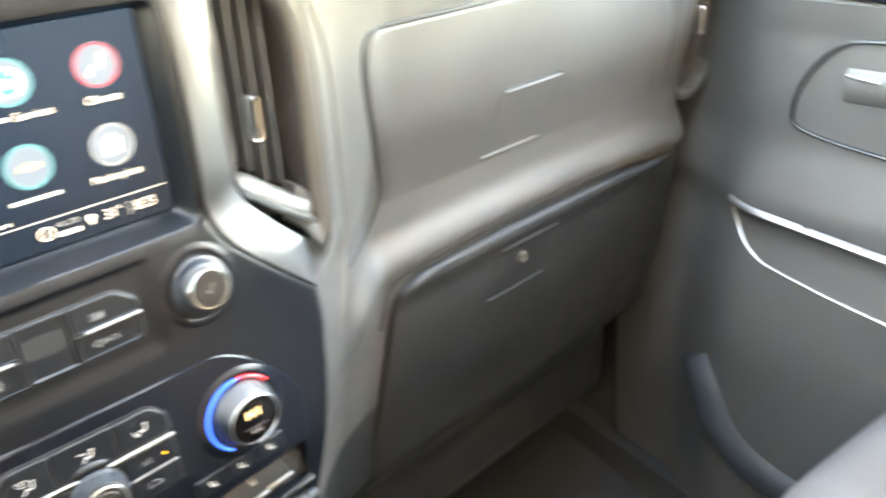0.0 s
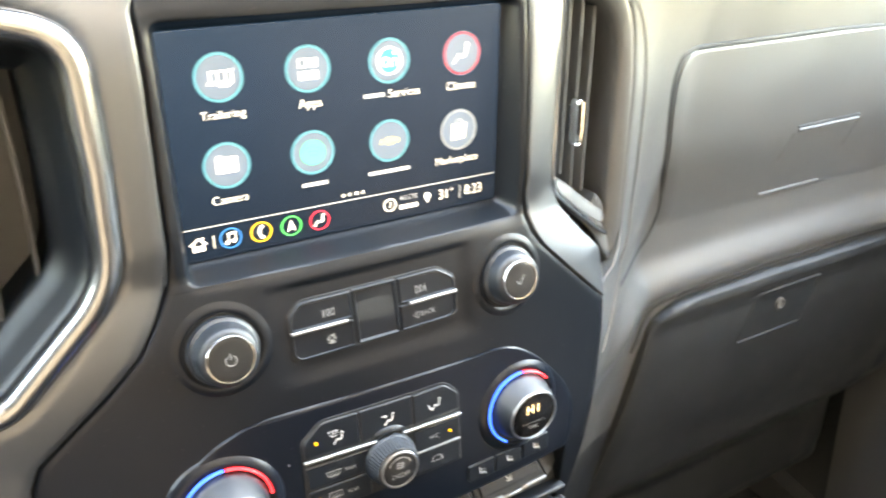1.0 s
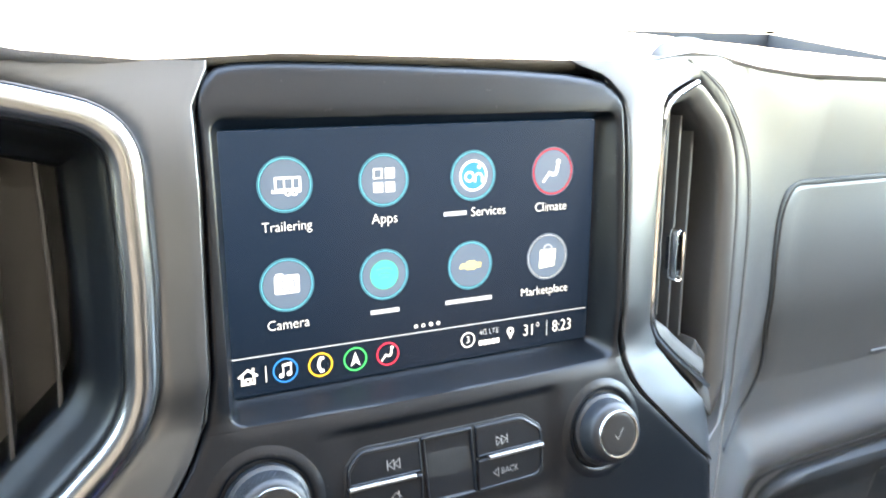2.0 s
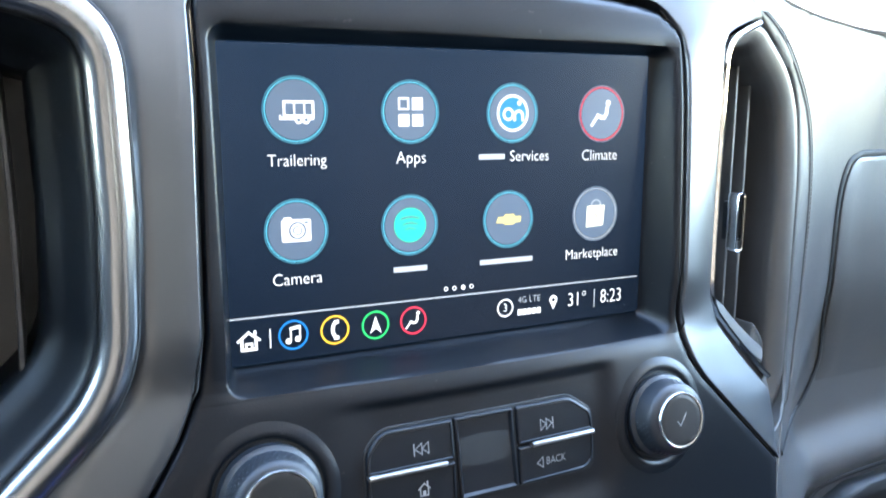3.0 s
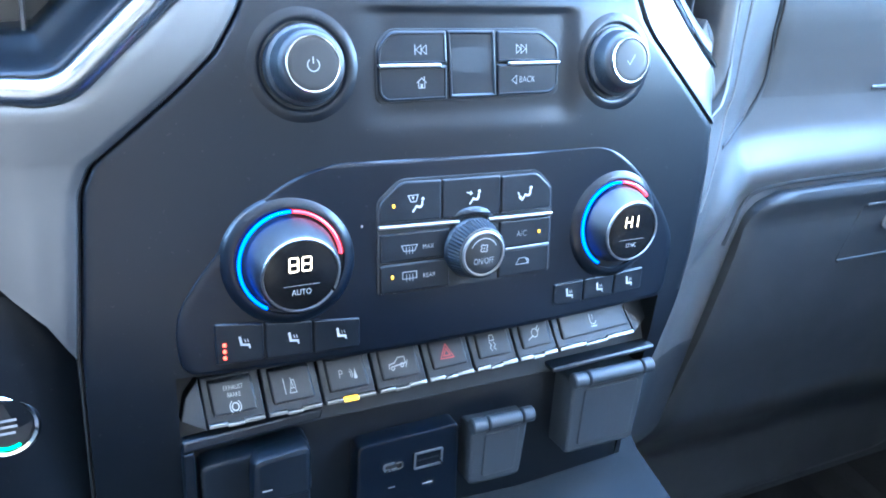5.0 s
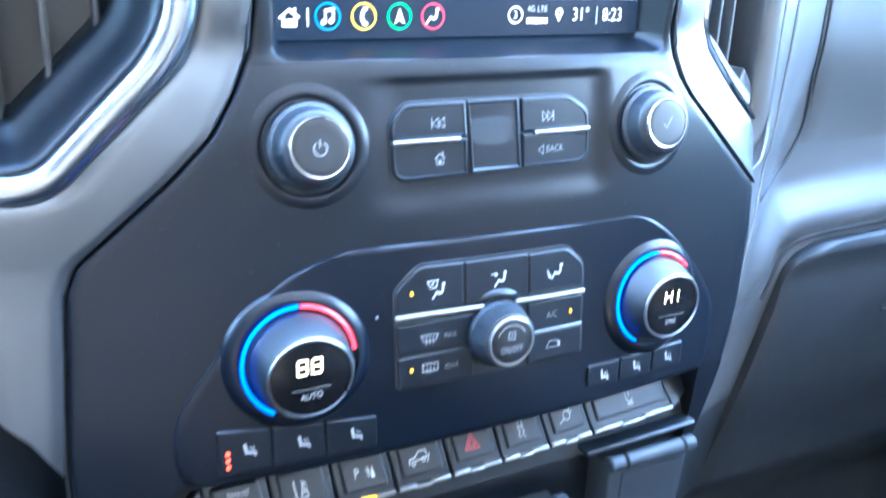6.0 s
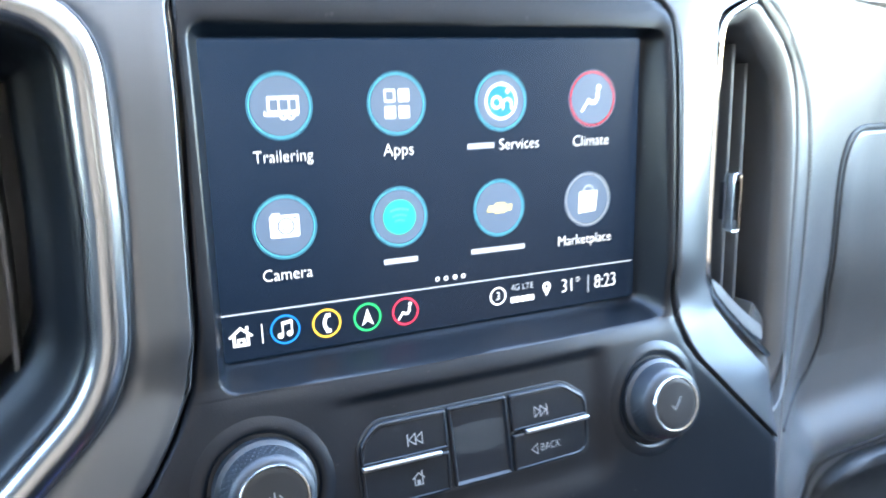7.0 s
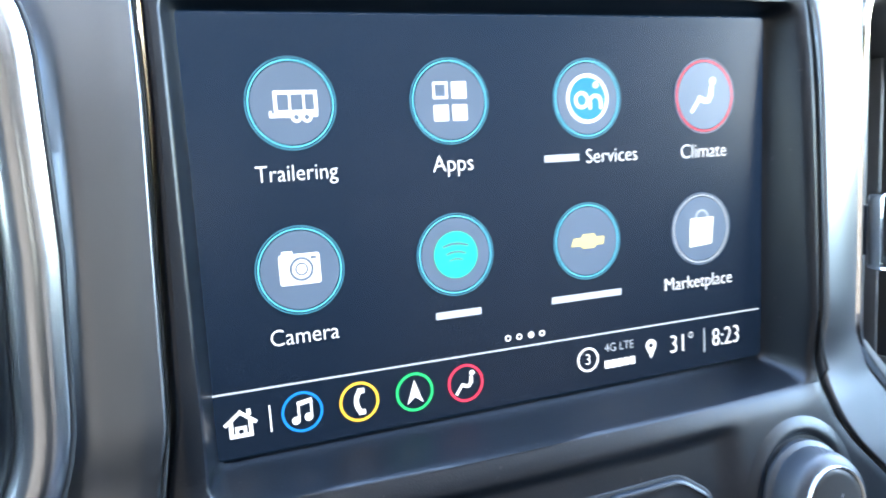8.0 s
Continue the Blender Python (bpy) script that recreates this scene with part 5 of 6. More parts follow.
printed(hb7, [("line", 0.35, (24.6, -184.6), (26.4, -181.4), (30, -181.4), (32.2, -184.6), (24.6, -184.6)), ("ring", 30.8, -183.2, 1.0, 1.5, -90, 90)], 1.6, PRINT_DIM, on=hv)
for b, x, z in ((hb1, -42.0, -148.0), (hb5, -43.1, -182.4), (hb6, 38.1, -168.6)):
    part("indicator", block(rounded(rect(x - 0.6, x + 0.6, z - 0.85, z + 0.85), 0.5, 2), 1.7, 1.0, 0.1, on=hv), LED_ORANGE, b, "lit orange indicator")
part("sensor", block(rounded(rect(-57.7, -56.7, -157.2, -156.0), 0.3, 2), 0.3, 0, 0.1, on=hv), PRINT_DIM, climate, "tiny pale sensor dot")

# fan knob
fan = thing("control_knob", (0, -36, -173), "dark ribbed fan knob with chrome ring and on-off lettering", "knob", "climate knobs")
fc = (-0.8, -35.2, -172.4)
part("body", lathe([(15.4, -3), (15.4, 2.6), (15.0, 3.4), (14.6, 3.8), (14.2, 5), (12.4, 12.6), (11.4, 13.4)], fc, 4, 96, knurl=(3, 5, 0.4)), KNOB, fan, "ribbed dark knob body")
part("chrome_ring", lathe([(11.5, 12.6), (11.4, 13.9), (10.9, 14.4), (10.2, 14.3), (10.0, 13.4)], fc, 4, 64), CHROME_SOFT, fan, "chrome ring")
hood = bmesh.new()
add_grid(hood, [[(fc[0] + r * math.cos(a), fc[1] + 1.5 - h * math.sin(math.pi * (a - 0.75) / 1.6) ** 0.6, fc[2] + 1.5 + r * math.sin(a)) for a in np.linspace(2.34, 0.76, 25)] for r, h in ((19.6, 0.0), (18.9, 1.8), (17.9, 3.0), (16.9, 3.4), (16.0, 3.0), (15.4, 0.6))])
bmesh.ops.recalc_face_normals(hood, faces=hood.faces)
part("hood", hood, SWITCH, fan, "moulded hood over the knob")
fcap = part("cap", lathe([(10.1, 13), (10.1, 13.8), (9.6, 14.0), (0.01, 14.1)], fc, 4, 48), CAP, fan, "dark gloss cap")
on_fan = lambda x, z: fc[1] - math.cos(radians(4)) * 14.3 + (z - (fc[2] + math.sin(radians(4)) * 14)) * math.tan(radians(4))
fz = fc[2] + 1.0
part("lettering", lettering("ON/OFF", 4.5, fc[0], fz - 3.6, on_fan, 0.68), PRINT_DIM, fcap, smooth=False)
part("symbol", flat([("ring", fc[0], fz + 0.6, 7.0, 7.5, 25, 155), *(("ring", fc[0] + 1.35 * math.cos(a), fz + 2.9 + 1.35 * math.sin(a), 0.55, 1.0, math.degrees(a) - 110, math.degrees(a) + 130) for a in np.radians([40, 130, 220, 310])), ("disc", fc[0], fz + 2.9, 0.4)], on_fan), PRINT_DIM, fcap, smooth=False)


def temperature_knob(x, z, digits, below, red_end, label, tall, t, lean, size, shift):
    d = face(x, z) - 0.5
    c = (x, d, z)
    k = thing("temperature_knob", (x, d, z), label, "knob", "climate knobs")
    part("collar", lathe([(31.0, -1.5), (30.2, 0.5), (28.6, 1.9), (26.8, 3.0), (25.4, 3.5), (24.6, 3.5), (24.2, 2.2)], c, 7, 72, swing=(face(x + 12, z) - face(x - 12, z)) / 24), PLATE, k, "black collar")

    def arc(a0, a1):
        bm = bmesh.new()
        n = max(4, int(abs(a1 - a0) / 4))
        tt = radians(7)
        ax, up = Vector((0, -math.cos(tt), math.sin(tt))), Vector((0, math.sin(tt), math.cos(tt)))
        rows = []
        for a in np.radians(np.linspace(a0, a1, n + 1)):
            rows.append([bm.verts.new(Vector(c) + Vector((math.cos(a) * r, 0, 0)) + up * (math.sin(a) * r) + ax * h) for r, h in ((22.5, 4.2), (22.6, 5.4), (23.2, 5.8), (23.8, 5.4), (23.9, 4.2))])
        for p, q in zip(rows, rows[1:]):
            for j in range(4):
                bm.faces.new((p[j], p[j + 1], q[j + 1], q[j]))
        bmesh.ops.recalc_face_normals(bm, faces=bm.faces)
        return bm

    part("blue_light_arc", arc(88, 238), LED_BLUE, k, "lit blue arc")
    part("red_light_arc", arc(red_end, 86), LED_RED, k, "lit red arc")
    body = [(21.4, -2), (21.2, 3.6), (20.8, 4.6), (20.3, 5.4), (19.0 * size, tall), (18.4 * size, tall + 1.4)]
    part("body", lathe(body, c, t, 120, knurl=(3, 4, 0.45), lean=lean), KNOB, k, "ribbed dark knob body")
    rim = 18.4 * size
    part("chrome_ring", lathe([(rim + 0.1, tall + 0.4), (rim, tall + 1.6), (rim - 0.5, tall + 2.2), (rim - 1.1, tall + 2.2), (rim - 1.4, tall + 1.4)], c, t, 72, lean=lean), CHROME_SOFT, k, "satin chrome ring")
    cap = part("cap", lathe([(rim - 1.2, tall + 0.8), (rim - 1.2, tall + 1.6), (rim - 1.8, tall + 1.9), (0.01, tall + 1.9)], c, t, 56, lean=lean), GLASS_CAP, k, "gloss black display cap")
    cz, cx = z + math.sin(radians(t)) * (tall + 2), x + lean * (tall + 2)
    on_cap = lambda px, pz: c[1] - math.cos(radians(t)) * (tall + 2.15) + (pz - cz) * math.tan(radians(t))
    for q, ch in enumerate(digits):
        segs = []
        gx, gz, w, h = x + shift - 2.8 + 5.8 * q, cz + 5.6, 1.9, 3.2
        strokes = {"8": "abcdefg", "H": "bcefg", "I": "m"}[ch]
        at = {"a": ((-w, h), (w, h)), "b": ((w, h), (w, 0)), "c": ((w, 0), (w, -h)), "d": ((-w, -h), (w, -h)), "e": ((-w, 0), (-w, -h)), "f": ((-w, h), (-w, 0)), "g": ((-w, 0), (w, 0)), "m": ((0, h), (0, -h))}
        for c_ in strokes:
            (x0, z0), (x1, z1) = at[c_]
            sx, sz = (0.45 if x0 != x1 else 0), (0.45 if z0 != z1 else 0)
            segs.append(("line", 0.66, (gx + x0 + sx * (1 if x1 > x0 else -1), gz + z0 - sz), (gx + x1 - sx * (1 if x1 > x0 else -1), gz + z1 + sz)))
        part("digit", flat(segs, on_cap), LED_DIGIT, cap, "lit digit", smooth=False)
    part("lettering", lettering(below, 4.0 if below == "AUTO" else 3.4, cx, cz - 7.8, on_cap, 0.8), PRINT, cap, smooth=False)
    part("divider", flat([("line", 0.22, (cx - 8, cz - 4.4), (cx + 8, cz - 4.4))], on_cap), PRINT_DIM, cap, smooth=False)
    return k


temperature_knob(-91.3, -169.6, "88", "AUTO", 4, "large temperature knob with lit digits, blue and red light arc", 15.5, -2.5, 0.05, 0.965, 0.2)
temperature_knob(88.8, -171.3, "HI", "SYNC", 38, "temperature knob with lit letters, blue and red light arc", 13.0, -0.5, 0.12, 0.91, 1.4)

# seat heater keys under the knobs
SEAT_ICON = [("line", 1.1, (-1.6, 2.4), (-1.0, -1.2), (2.2, -1.6)), ("line", 0.7, (2.2, -1.6), (2.6, -3.0)), ("line", 0.35, (0.4, 1.4), (0.8, 0.0)), ("line", 0.35, (1.6, 1.4), (2.0, 0.0))]
for k, (x0, x1) in enumerate(((-126, -104.6), (-104, -82.4), (-81.8, -59.4))):
    top = lambda x: lerp_list(x, [-127, -60], [-195.6, -200.8])
    b = key(climate, rounded([(x0, -216.2), (x1, -215.8), (x1, top(x1)), (x0, top(x0))], 1.2, 2), 1.3, SWITCH, on=hv)
    printed(b, moved(SEAT_ICON, (x0 + x1) / 2 + 1.6, (top(x0) - 216) / 2 + 0.4, 1.0), 1.5, PRINT_MID, on=hv)
    if not k:
        for z in (-206.2, -209.4, -212.6):
            part("indicator", block(rounded(rect(-122.9, -121.4, z - 0.85, z + 0.85), 0.4, 2), 1.5, 1.0, 0.1, on=hv), LED_SEAT, b, "lit red indicator")
for k, (x0, x1) in enumerate(((50, 69.6), (70.2, 91), (91.6, 112.6))):
    b = key(climate, rounded(rect(x0, x1, -212.4, -199.8), [4 if not k else 1.2, 1.2, 1.2, 1.2], 3), 1.3, SWITCH, on=hv)
    printed(b, moved(SEAT_ICON, (x0 + x1) / 2, -206, 1.0), 1.5, PRINT_MID, on=hv)

# ---- row of piano switches ----
bank = thing("switch_row", (0, -10, -256), "row of eight black piano switches with chrome lips", "switch row")
ROW_X = [-131.5, -103, -74.6, -46.4, -17.9, 10.0, 37.8, 64.8, 121]


def row_d(x, z):
    """The switches slope out towards their lower edge, and bow a little along the row."""
    return lerp_list(z, [-258, -248, -226, -220], [-33, -29.5, -15.5, -13]) + 4.0 * (abs(x) / 130) ** 2


def row_top(x):
    return lerp_list(x, [-132, 0, 116], [-231, -226.5, -226.5])


def row_low(x):
    return lerp_list(x, [-132, 0, 122], [-252.5, -249, -247])


part("backing", block(rounded(rect(-143.5, 133.5, -262, -220), 2), -4, -40, 0.5, on=row_d), GAP, bank, "dark backing")
SYMBOLS = [
    None,
    [("line", 0.5, (-3.6, 3.6), (-3.0, -3.6)), ("line", 0.4, (0.4, 3.6), (1.6, -0.6)), ("line", 0.4, (-0.6, -3.4), (0, -1.2), (2.6, -1.2), (3.2, -3.4), (-0.6, -3.4)), ("line", 0.4, (0.2, -0.8), (0.8, 2.6), (2.2, 2.6), (2.8, -0.8))],
    [("ring", 1.2, -0.4, 1.6, 2.0, -40, 60), ("ring", 1.2, -0.4, 2.6, 3.0, -40, 60), ("poly", [(4.6, -2.8), (5.6, 2.4), (6.8, -2.8)])],
    [("line", 0.55, (-5.6, -2.4), (-5.4, -0.4), (-2, 0.2), (0.4, 2.6), (4.4, 2.6), (4.8, -0.6), (-2, -1.4)), ("ring", -3.4, -2.4, 0.7, 1.2, 0, 360), ("ring", 2.6, -1.4, 0.7, 1.2, 0, 360), ("line", 0.5, (4.8, -2.6), (6.2, 0.6))],
    [("line", 0.6, (-4.4, -3.2), (0, 4.0), (4.4, -3.2), (-4.4, -3.2)), ("line", 0.6, (-2.2, -1.9), (0, 1.7), (2.2, -1.9), (-2.2, -1.9))],
    [("line", 0.5, (-1.6, 1.0), (-1.2, 3.8), (1.2, 3.8), (1.6, 1.0), (-1.6, 1.0)), ("line", 0.5, (-1.8, 0.2), (-0.6, -1.4), (-1.8, -2.8), (-0.6, -4.2)), ("line", 0.5, (1.0, 0.2), (2.2, -1.4), (1.0, -2.8), (2.2, -4.2))],
    [("line", 0.5, (-4.6, -3.0), (-1.4, -1.4)), ("ring", 0.6, 0.2, 2.0, 2.5, 0, 360), ("line", 0.5, (2.0, 1.8), (3.6, 3.6)), ("line", 0.5, (3.0, 0.6), (4.6, 2.2))],
    [("ring", 0, 0.4, 2.2, 2.7, 200, 340), ("line", 0.5, (-2.4, 3.6), (-2.4, -0.2)), ("line", 0.5, (2.4, -3.2), (-2.2, -3.2)), ("line", 0.4, (0, 3.4), (0, 0.8))],
]
for k, (a, b) in enumerate(zip(ROW_X, ROW_X[1:])):
    a, b = a + 0.5, b - 0.5
    ta, tb = a + lerp_list(a, [-130, 60, 120], [-1, -2.4, -5]), b + lerp_list(b, [-130, 60, 120], [-1, -2.4, -6])
    outline = [(a, row_low(a)), (b, row_low(b)), (tb, row_top(tb)), (ta, row_top(ta))]
    sw = part("switch", block(outline, 0.5, -12, 0.8, on=row_d), SWITCH, bank, "black piano switch")
    ia, ib = a + 3.2, b - 3.2
    part("key_cap", block(rounded([(ia, row_low(ia) + 5.5), (ib, row_low(ib) + 5.5), (ib - 1.6, row_top(ib) - 1.4), (ia - 1.2, row_top(ia) - 1.4)], 1.2, 2), 2.0, 0, 1.2, on=row_d), SWITCH, sw)
    # bright lip along the lower edge, stepped in its middle
    mid, w = (a + b) / 2, (b - a)
    lz = lambda x, e: row_low(x) + e
    bm = bmesh.new()
    for x0, x1, e0, e1 in ((a + 0.6, mid - 0.16 * w, 0.7, 2.5), (mid - 0.16 * w, mid + 0.12 * w, 0.1, 1.6), (mid + 0.12 * w, b - 0.6, 0.7, 2.5)):
        block([(x0, lz(x0, e0)), (x1, lz(x1, e0)), (x1, lz(x1, e1)), (x0, lz(x0, e1))], 1.6, -4, 0.4, on=row_d, bm=bm)
    part("chrome_lip", bm, LIP, sw, "stepped satin chrome lip")
    if k == 2:
        part("indicator", block(rounded(rect(mid - 4.0, mid + 3.6, row_low(mid) + 0.7, row_low(mid) + 2.3), 0.5, 2), 2.1, 0, 0.3, on=row_d), LED_ORANGE, sw, "lit amber bar")
    cx, cz = mid - 1.4, (row_top(mid) + row_low(mid)) / 2 + 1.6
    ink = PRINT_RED if k == 4 else PRINT_MID
    if k == 0:
        for q, (txt, s) in enumerate((("EXHAUST", 2.7), ("BRAKE", 2.7))):
            part("lettering", lettering(txt, s, cx + 1.4, cz + 4.0 - 3.0 * q, over(2.15, row_d), 0.8), ink, sw, smooth=False)
        part("symbol", flat([("ring", cx + 1.4, cz - 3.8, 1.3, 1.8, 0, 360), ("ring", cx + 1.4, cz - 3.8, 2.4, 2.8, 120, 240), ("ring", cx + 1.4, cz - 3.8, 2.4, 2.8, -60, 60)], over(2.15, row_d)), ink, sw, smooth=False)
    else:
        part("symbol", flat(moved(SYMBOLS[k], cx, cz, 0.88), over(2.15, row_d)), ink, sw, smooth=False)
        if k == 2:
            part("lettering", lettering("P", 5.4, cx - 2.6, cz, over(2.15, row_d), 0.9), ink, sw, smooth=False)
for pts in ([(-142.5, -247), (-131.2, -253), (-132.6, -231), (-139.5, -238)], [(121.0, -247), (132.5, -240), (131.0, -231), (114.8, -226.5)]):
    part("end_cap", block(pts, 0.5, -12, 0.6, on=row_d), SWITCH, bank, "faceted black end cap")

# ---- lower console: ports and outlets ----
console = thing("lower_console", (0, 0, -380), "black recessed lower console under the switch row", "console")
lo_d = lambda x, z: lerp_list(z, [-420, -262, -255], [-8, -14, -12])
cb = bmesh.new()
add_grid(cb, [[(x, lo_d(x, z) + (0 if z < -262 else 5), z) for x in np.linspace(-146, 136, 24)] for z in (-256, -262, -280, -300, -330, -360, -420)])
part("back_panel", cb, PLASTIC, console, "dark back panel")
part("brow", block(rounded([(60, -259), (133, -257), (133, -254.5), (60, -256)], 0.8, 2), 19, 0, 1.0, on=lo_d), PLASTIC, console, "moulded brow over the outlet")
part("left_frame", block(rounded([(-143, -262), (-76, -259), (-74, -253.5), (-143, -256.5)], 1.5, 3), 15, 0, 1.2, on=lo_d), PLASTIC, console, "moulded frame")
part("left_frame", block(rounded(rect(-143.4, -138, -345, -262.5), 1.5, 3), 15, 0, 1.2, on=lo_d), PLASTIC, console, "moulded frame")

usb = thing("usb_port_panel", (-28, -18, -325), "dark plastic panel with two usb ports", "port panel")
part("panel", block(rounded([(-55, -338), (8, -338), (5.2, -283.2), (-54.8, -284.6)], [2, 2, 4, 4], 4), 11, 0, 1.4, on=lo_d), PLATE, usb, "dark plastic port panel")
up = over(11, lo_d)


def port(x0, x1, z0, z1, r):
    o = rounded(rect(x0, x1, z0, z1), r, 5)
    bm = bmesh.new()
    loops = [[bm.verts.new((px, up(px, pz) - h, pz)) for px, pz in p] for p, h in ((o, -0.5), (o, 0.8), (inset(o, 1.1), 0.8), (inset(o, 1.4), -6.0))]
    n = len(o)
    for a, b in zip(loops, loops[1:]):
        for j in range(n):
            kk = (j + 1) % n
            bm.faces.new((a[j], a[kk], b[kk], b[j]))
    shell = part("port", bm, METAL, usb, "bright metal port shell")
    part("tongue", block(rounded(rect(x0 + 2, x1 - 2, (z0 + z1) / 2 - 1.0, (z0 + z1) / 2 + 0.8), 0.4, 2), 0.0, -5, 0.2, on=up), VENT, shell, "black contact tongue")


port(-40.0, -28.0, -304.6, -299.4, 2.4)
port(-21.6, -4.0, -308.0, -296.8, 1.2)
part("symbol", flat([("poly", rect(-36.4, -32.4, -316.6, -315.8)), ("poly", rect(-15.6, -9.6, -319.6, -318.8))], over(11.3, lo_d)), PRINT_DIM, usb, smooth=False)


def outlet(x0, x1, z0, z1, h, label):
    """A hinged outlet cover: a rubber-like lid under a hinge barrel with two knuckles."""
    k = thing("power_outlet", ((x0 + x1) / 2, -20, z0), label, "power outlet", "covered power outlets")
    part("lid", block(rounded([(x0 + 1, z0), (x1 - 2, z0 - 1), (x1, z1 - 6), (x0, z1 - 5)], [4, 5, 2, 2], 4), h, 0, 2.0, on=lo_d), RUBBER, k, "closed dark lid")
    part("lid_panel", block(rounded([(x0 + 9, z0 + 5), (x1 - 7, z0 + 5), (x1 - 6, z1 - 11), (x0 + 9, z1 - 11)], 2.5, 4), h + 0.7, h - 1, 0.7, on=lo_d), RUBBER, k, "raised lid panel")
    for a, b in ((x0 - 1, x0 + 8.5), (x0 + 9.3, x1 - 7.3), (x1 - 6.5, x1 + 1.5)):
        bm = bmesh.new()
        n, r = 14, 4.6
        rows = []
        for x, q in ((a, 0.01), (a, 0.8), (a + 0.8, 1.0), (b - 0.8, 1.0), (b, 0.8), (b, 0.01)):
            rows.append([bm.verts.new((x, lo_d(x, z1) - h - 0.5 + r * q * math.cos(2 * math.pi * j / n), z1 - 3 + r * q * math.sin(2 * math.pi * j / n))) for j in range(n)])
        for p, q in zip(rows, rows[1:]):
            for j in range(n):
                kk = (j + 1) % n
                bm.faces.new((p[j], p[kk], q[kk], q[j]))
        bmesh.ops.recalc_face_normals(bm, faces=bm.faces)
        part("hinge_knuckle", bm, RUBBER, k)
    return k


outlet(12, 50, -328, -282.5, 14, "closed black hinged power outlet cover beside the usb ports")
outlet(75, 130, -320, -264, 18, "large closed black hinged outlet cover under the switch row")

brake = thing("trailer_brake_control", (-108, -22, -330), "black trailer brake control block under the switch row", "control block")
part("body", block(rounded([(-136, -345), (-80, -345), (-81.5, -270), (-136, -274)], [2, 2, 5, 5], 4), 12, 0, 2.0, on=lo_d), SWITCH, brake, "black control body")
part("slider", block(rounded([(-113, -300), (-82, -299), (-82.5, -269.5), (-112, -272)], [4, 4, 5, 5], 4), 20, 8, 3.0, on=lo_d), SWITCH, brake, "black sliding lever")
part("symbol", flat([("poly", rect(-108, -103, -291, -290))], over(20.2, lo_d)), PRINT_DIM, brake, smooth=False)

tray = thing("console_tray", (60, -40, -385), "dark plastic tray at the foot of the stack", "tray")
tb = bmesh.new()
add_grid(tb, [[(x, d, z + 0.06 * abs(x - 60)) for x in np.linspace(-150, 150, 20)] for d, z in ((-4, -345), (-12, -352), (-40, -362), (-70, -372), (-78, -380), (-80, -420))])
part("tray_body", tb, TRAY, tray, "dark grey moulded tray")

# ---- driver side: knee bolster and start button ----
knee = thing("knee_bolster", (-240, 0, -380), "dark plastic knee bolster of the driver side", "dash panel")
kd = lambda x, z: lerp_list(x, [-420, -260, -205, -183], [40, 2, -14, -8]) + 0.10 * (z + 210)  * -0.3
rows = []
for z in np.linspace(-178, -420, 40):
    b = lerp_list(z, [-420, -330, -207, -190, -178], [-187, -185, -182.6, -193, -204])
    rows.append([(x, kd(x, z) + 2.5 * (1 - min(1, (b - x) / 5)) ** 2, z) for x in np.linspace(-430, b, 30)])
kb = bmesh.new()
add_grid(kb, [[*r, (r[-1][0], r[-1][1] + 20, r[-1][2])] for r in rows])
part("panel", kb, PLASTIC, knee, "dark plastic panel")
starter = thing("start_button", (-214, -14, -240), "round black start button with chrome ring and green light", "button")
sc = (-214.5, kd(-214, -240) + 0.5, -239.5)
part("chrome_ring", lathe([(14.5, -2), (14.5, 2.4), (13.4, 3.6), (12.0, 3.0), (11.6, 1.0)], sc, 6, 48), CHROME, starter, "chrome ring")
part("button_face", lathe([(11.6, 0), (11.6, 1.4), (10.8, 2.0), (0.01, 1.6)], sc, 6, 40), CAP, starter, "dark button face")
part("light", flat([("ring", sc[0], sc[2], 9.6, 11.0, 180, 300)], lambda x, z: sc[1] - 2.4 + (z - sc[2]) * 0.1), LED_GREEN, starter, "green light", smooth=False)
part("symbol", flat([("poly", rect(sc[0] - 5, sc[0] + 5, sc[2] + 2.4, sc[2] + 3.6)), ("poly", rect(sc[0] - 5, sc[0] + 5, sc[2] - 0.6, sc[2] + 0.6)), ("poly", rect(sc[0] - 4, sc[0] + 4, sc[2] - 3.6, sc[2] - 2.4))], lambda x, z: sc[1] - 2.5 + (z - sc[2]) * 0.1), PRINT_DIM, starter, smooth=False)


# ---- passenger door ----
door = thing("passenger_door", (760, -100, -520), "closed dark passenger door trim with chrome pull", "car door")


def door_x(y, z):
    """Inner face of the door trim: belt line proud, sunk in the middle, pocket proud below."""
    return lerp_list(z, [-760, -560, -420, -340, -280, -245, -180, -60, -25, -12], [745, 725, 715, 716, 728, 722, 736, 732, 722, 735]) + 52 * smooth01((y + 55) / 120)


rows = []
for z in [*np.linspace(-8, -60, 10), *np.linspace(-70, -760, 60)]:
    rows.append([(door_x(y, z), y, z) for y in np.linspace(150, -760, 60)])
db = bmesh.new()
add_grid(db, [[(x + 60, y, z) for x, y, z in rows[0]], *rows])
part("trim_panel", db, DOOR, door, "grained dark door trim")


def on_door(pts, lift=2.0):
    return [(door_x(y, z) - lift, y, z) for y, z in pts]


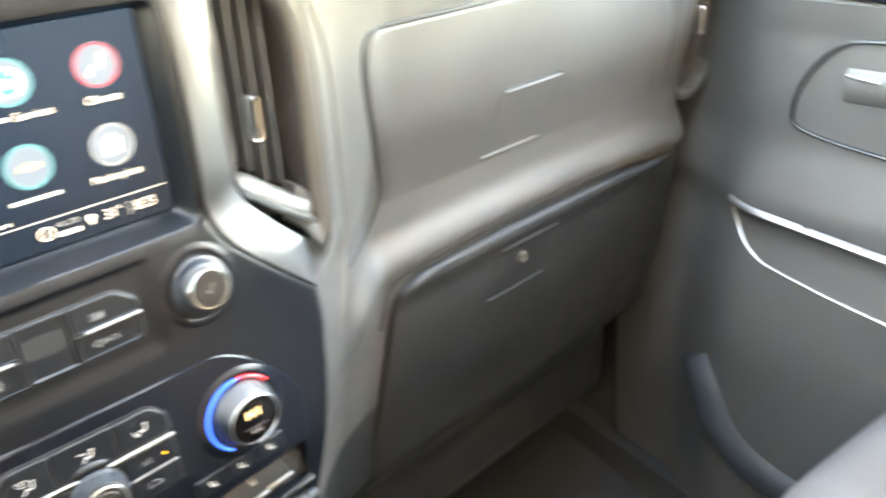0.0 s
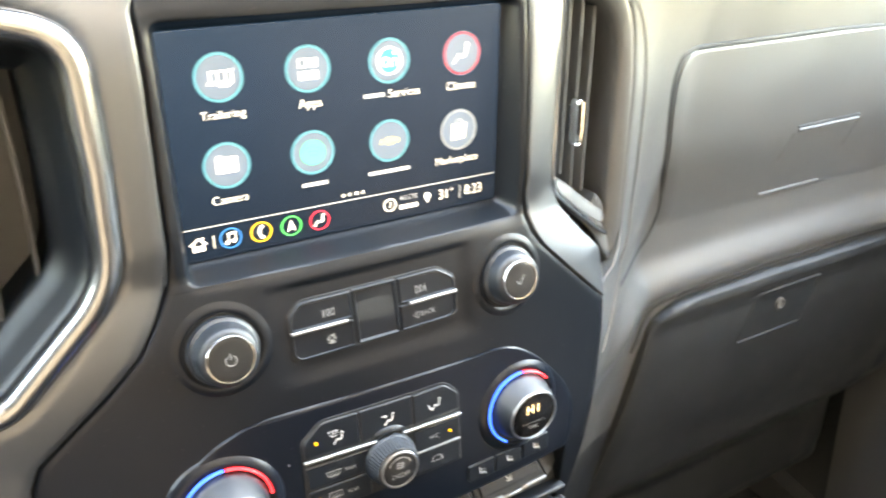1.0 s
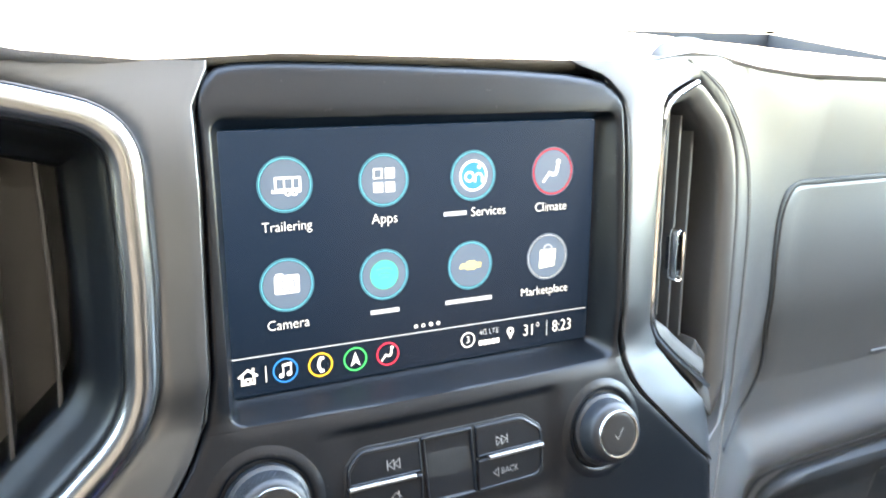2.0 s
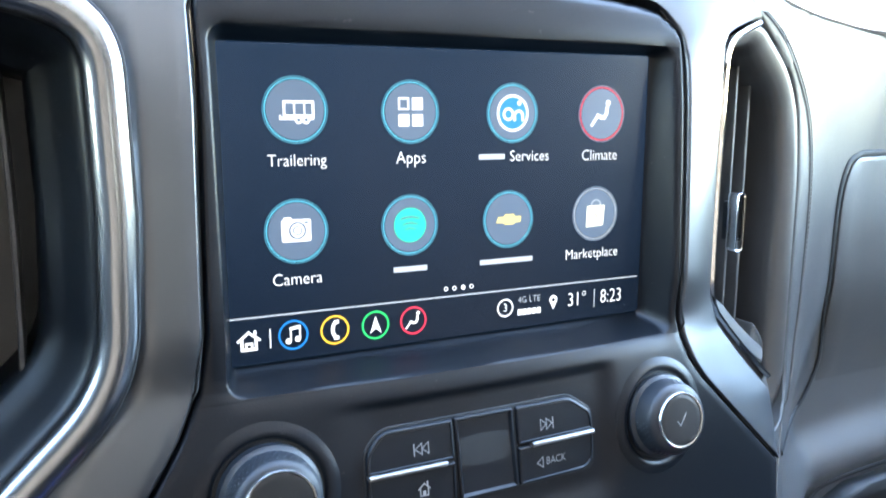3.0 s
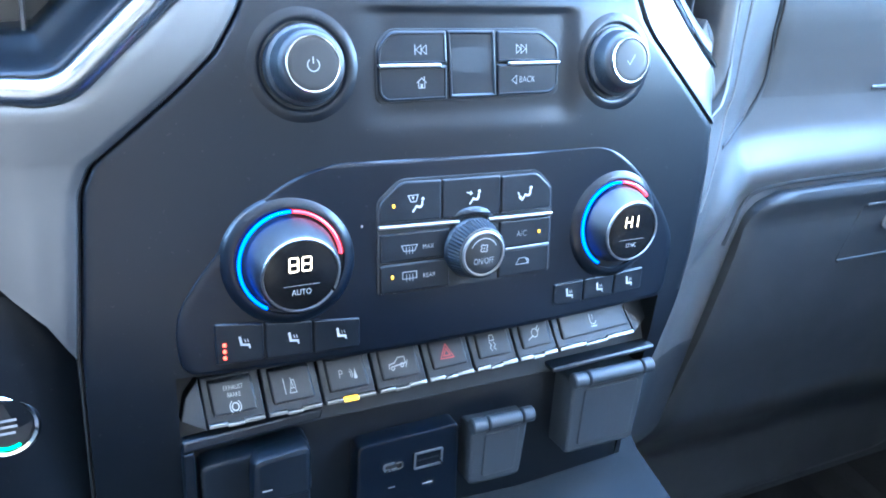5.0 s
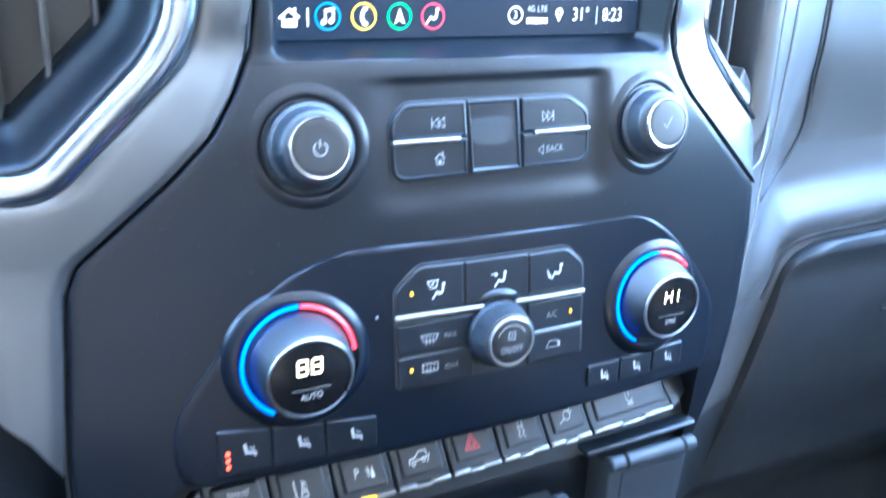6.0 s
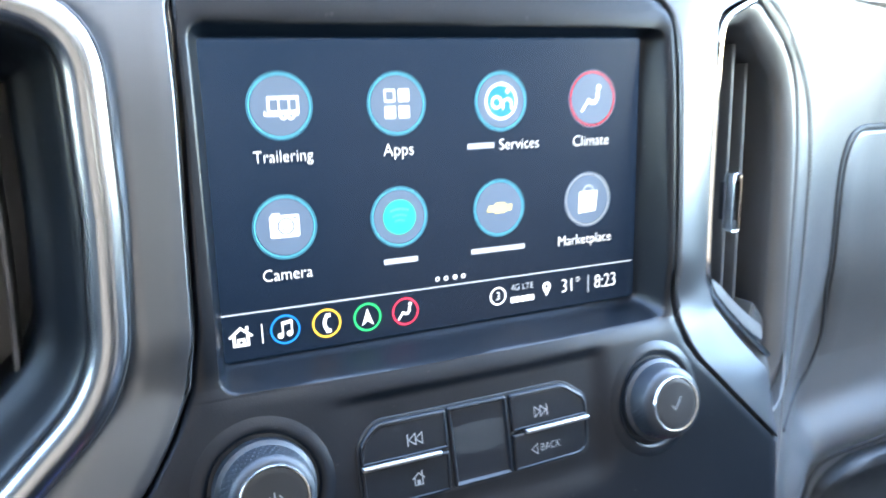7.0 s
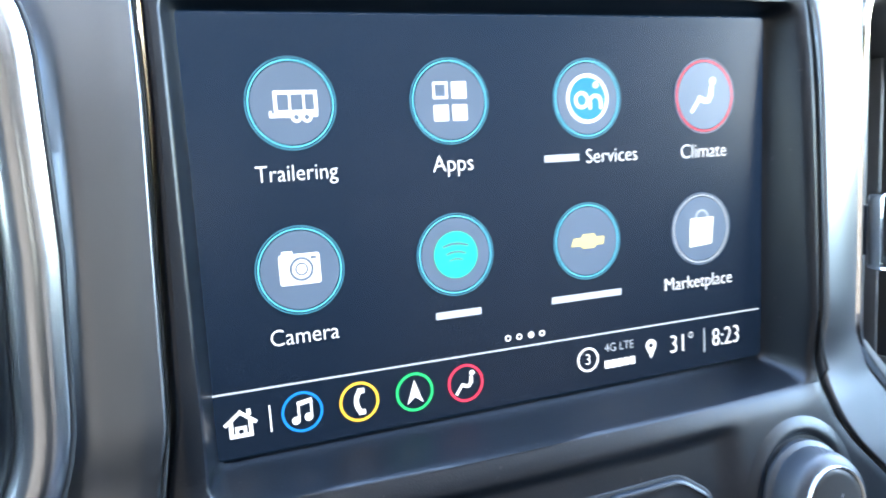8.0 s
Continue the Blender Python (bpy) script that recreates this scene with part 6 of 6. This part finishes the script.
def rod(path, r0, r1, bm=None, n=8):
    """A slim bar along a 3D path; r0 upright and r1 sideways radii."""
    bm = bm or bmesh.new()
    path = [Vector(p) for p in path]
    rows = []
    for i, p in enumerate(path):
        t = (path[min(i + 1, len(path) - 1)] - path[max(i - 1, 0)]).normalized()
        side = Vector((-1, 0, 0))
        up_v = t.cross(side).normalized()
        rows.append([bm.verts.new(p + up_v * (r0 * math.cos(2 * math.pi * k / n)) + side * (r1 * math.sin(2 * math.pi * k / n))) for k in range(n)])
    for a, b in zip(rows, rows[1:]):
        for j in range(n):
            bm.faces.new((a[j], a[(j + 1) % n], b[(j + 1) % n], b[j]))
    bm.faces.new(rows[0])
    bm.faces.new(rows[-1][::-1])
    bmesh.ops.recalc_face_normals(bm, faces=bm.faces)
    return bm


pull = [(y, -252 + (y + 16) * 0.09) for y in np.linspace(-16, -620, 40)]
part("pull_trim", rod(on_door(pull, 7), 5.0, 5.0), CHROME_SOFT, door, "satin chrome pull trim")
low_line = smooth_path([(0, -16, -254), (0, -34, -285), (0, -60, -308), (0, -92, -318), (0, -192, -333), (0, -400, -352), (0, -620, -365)], 8)
part("pocket_trim", rod(on_door([(p.y, p.z) for p in low_line], 2.5), 1.4, 2.0), CHROME_SOFT, door, "thin bright pocket line")
hd = smooth_path([(0, -300, -176), (0, -164, -169), (0, -82, -157), (0, -70, -135), (0, -80, -100), (0, -107, -68), (0, -150, -58), (0, -300, -52)], 8)
part("release_surround", rod(on_door([(p.y, p.z) for p in hd], 0.5), 2.2, 2.4), PLASTIC, door, "raised surround of the door release")
rb = bmesh.new()
add_grid(rb, [[(door_x(y, z) - 1 - 5 * math.sin(math.pi * (z + 120) / 34), y, z) for y in np.linspace(-118, -230, 12)] for z in np.linspace(-86, -120, 8)])
part("release_handle", rb, DOOR, door, "dark door release handle")
part("release_glint", rod(on_door([(y, -92 + (y + 120) * 0.08) for y in np.linspace(-120, -150, 6)], 10), 2.0, 1.4), CHROME_SOFT, door, "bright edge of the release")
belt = [(y, -14 + (y + 140) * 0.02) for y in np.linspace(130, -760, 40)]
part("belt_line", rod(on_door(belt, 6), 9, 12), PLASTIC, door, "padded belt line under the window")
kick = smooth_path([(0, 6, -486), (0, -20, -520), (0, -50, -570), (0, -110, -610), (0, -260, -640)], 8)
part("pocket_edge", rod(on_door([(p.y, p.z) for p in kick], 6), 26, 9), RUBBER, door, "grey lower map pocket edge")

# ---- front seats: of the passenger seat the front of its cushion comes into view ----
def front_seat(name, side, cloth, back_cloth, label):
    """A seat in line with the middle of its side of the cab: cushion with piping, backrest, headrest."""
    seat = thing(name, (side * 470, -430, -480), label, "seat", "front seats")
    mid = side * 470
    rows = []
    for v in np.linspace(0, 1, 26):
        row = []
        for u in np.linspace(-1, 1, 36):
            edge = 1 - max(abs(u) ** 8, (1 - min(1, v / 0.12)) ** 2.2)
            row.append((mid + 255 * u, -200 - 470 * v - 40 * u * u * (1 - v), -455 + 26 * abs(u) ** 3 + 40 * edge + 20 * (0.5 - v)))
        rows.append(row)
    front = [[(x, y + 4, z - 60) for x, y, z in rows[0]], [(x, y - 6, z - 150) for x, y, z in rows[0]]]
    cushion = bmesh.new()
    add_grid(cushion, [*reversed(rows), *front])
    part("cushion", cushion, cloth, seat)
    piping = [(mid + 255 * u, -202 - 40 * u * u, -459 + 26 * abs(u) ** 3) for u in np.linspace(-0.98, 0.98, 40)]
    part("piping", sweep(piping, half_round(7, 5)), cloth, seat, "sewn piping")
    back = bmesh.new()
    add_grid(back, [[(mid + 250 * u, -690 - 190 * t + 30 * u * u, -430 + 680 * t) for u in np.linspace(-1, 1, 16)] for t in np.linspace(1, 0, 14)])
    bmesh.ops.solidify(back, geom=back.faces, thickness=90)
    part("backrest", back, back_cloth, seat)
    rest = bmesh.new()
    add_grid(rest, [[(mid + 130 * u, -880 - 40 * t + 24 * u * u, 240 + 190 * t) for u in np.linspace(-1, 1, 12)] for t in np.linspace(1, 0, 8)])
    bmesh.ops.solidify(rest, geom=rest.faces, thickness=80)
    part("headrest", rest, back_cloth, seat)


# unseen driver seat and black backrests, put in to keep reflections dark
front_seat("passenger_seat", 1, CLOTH, BLACK_CLOTH, "passenger seat with a grey piped cushion; unseen backrest blackened to dim reflections")
front_seat("driver_seat", -1, BLACK_CLOTH, BLACK_CLOTH, "unseen black driver seat added to dim reflections")
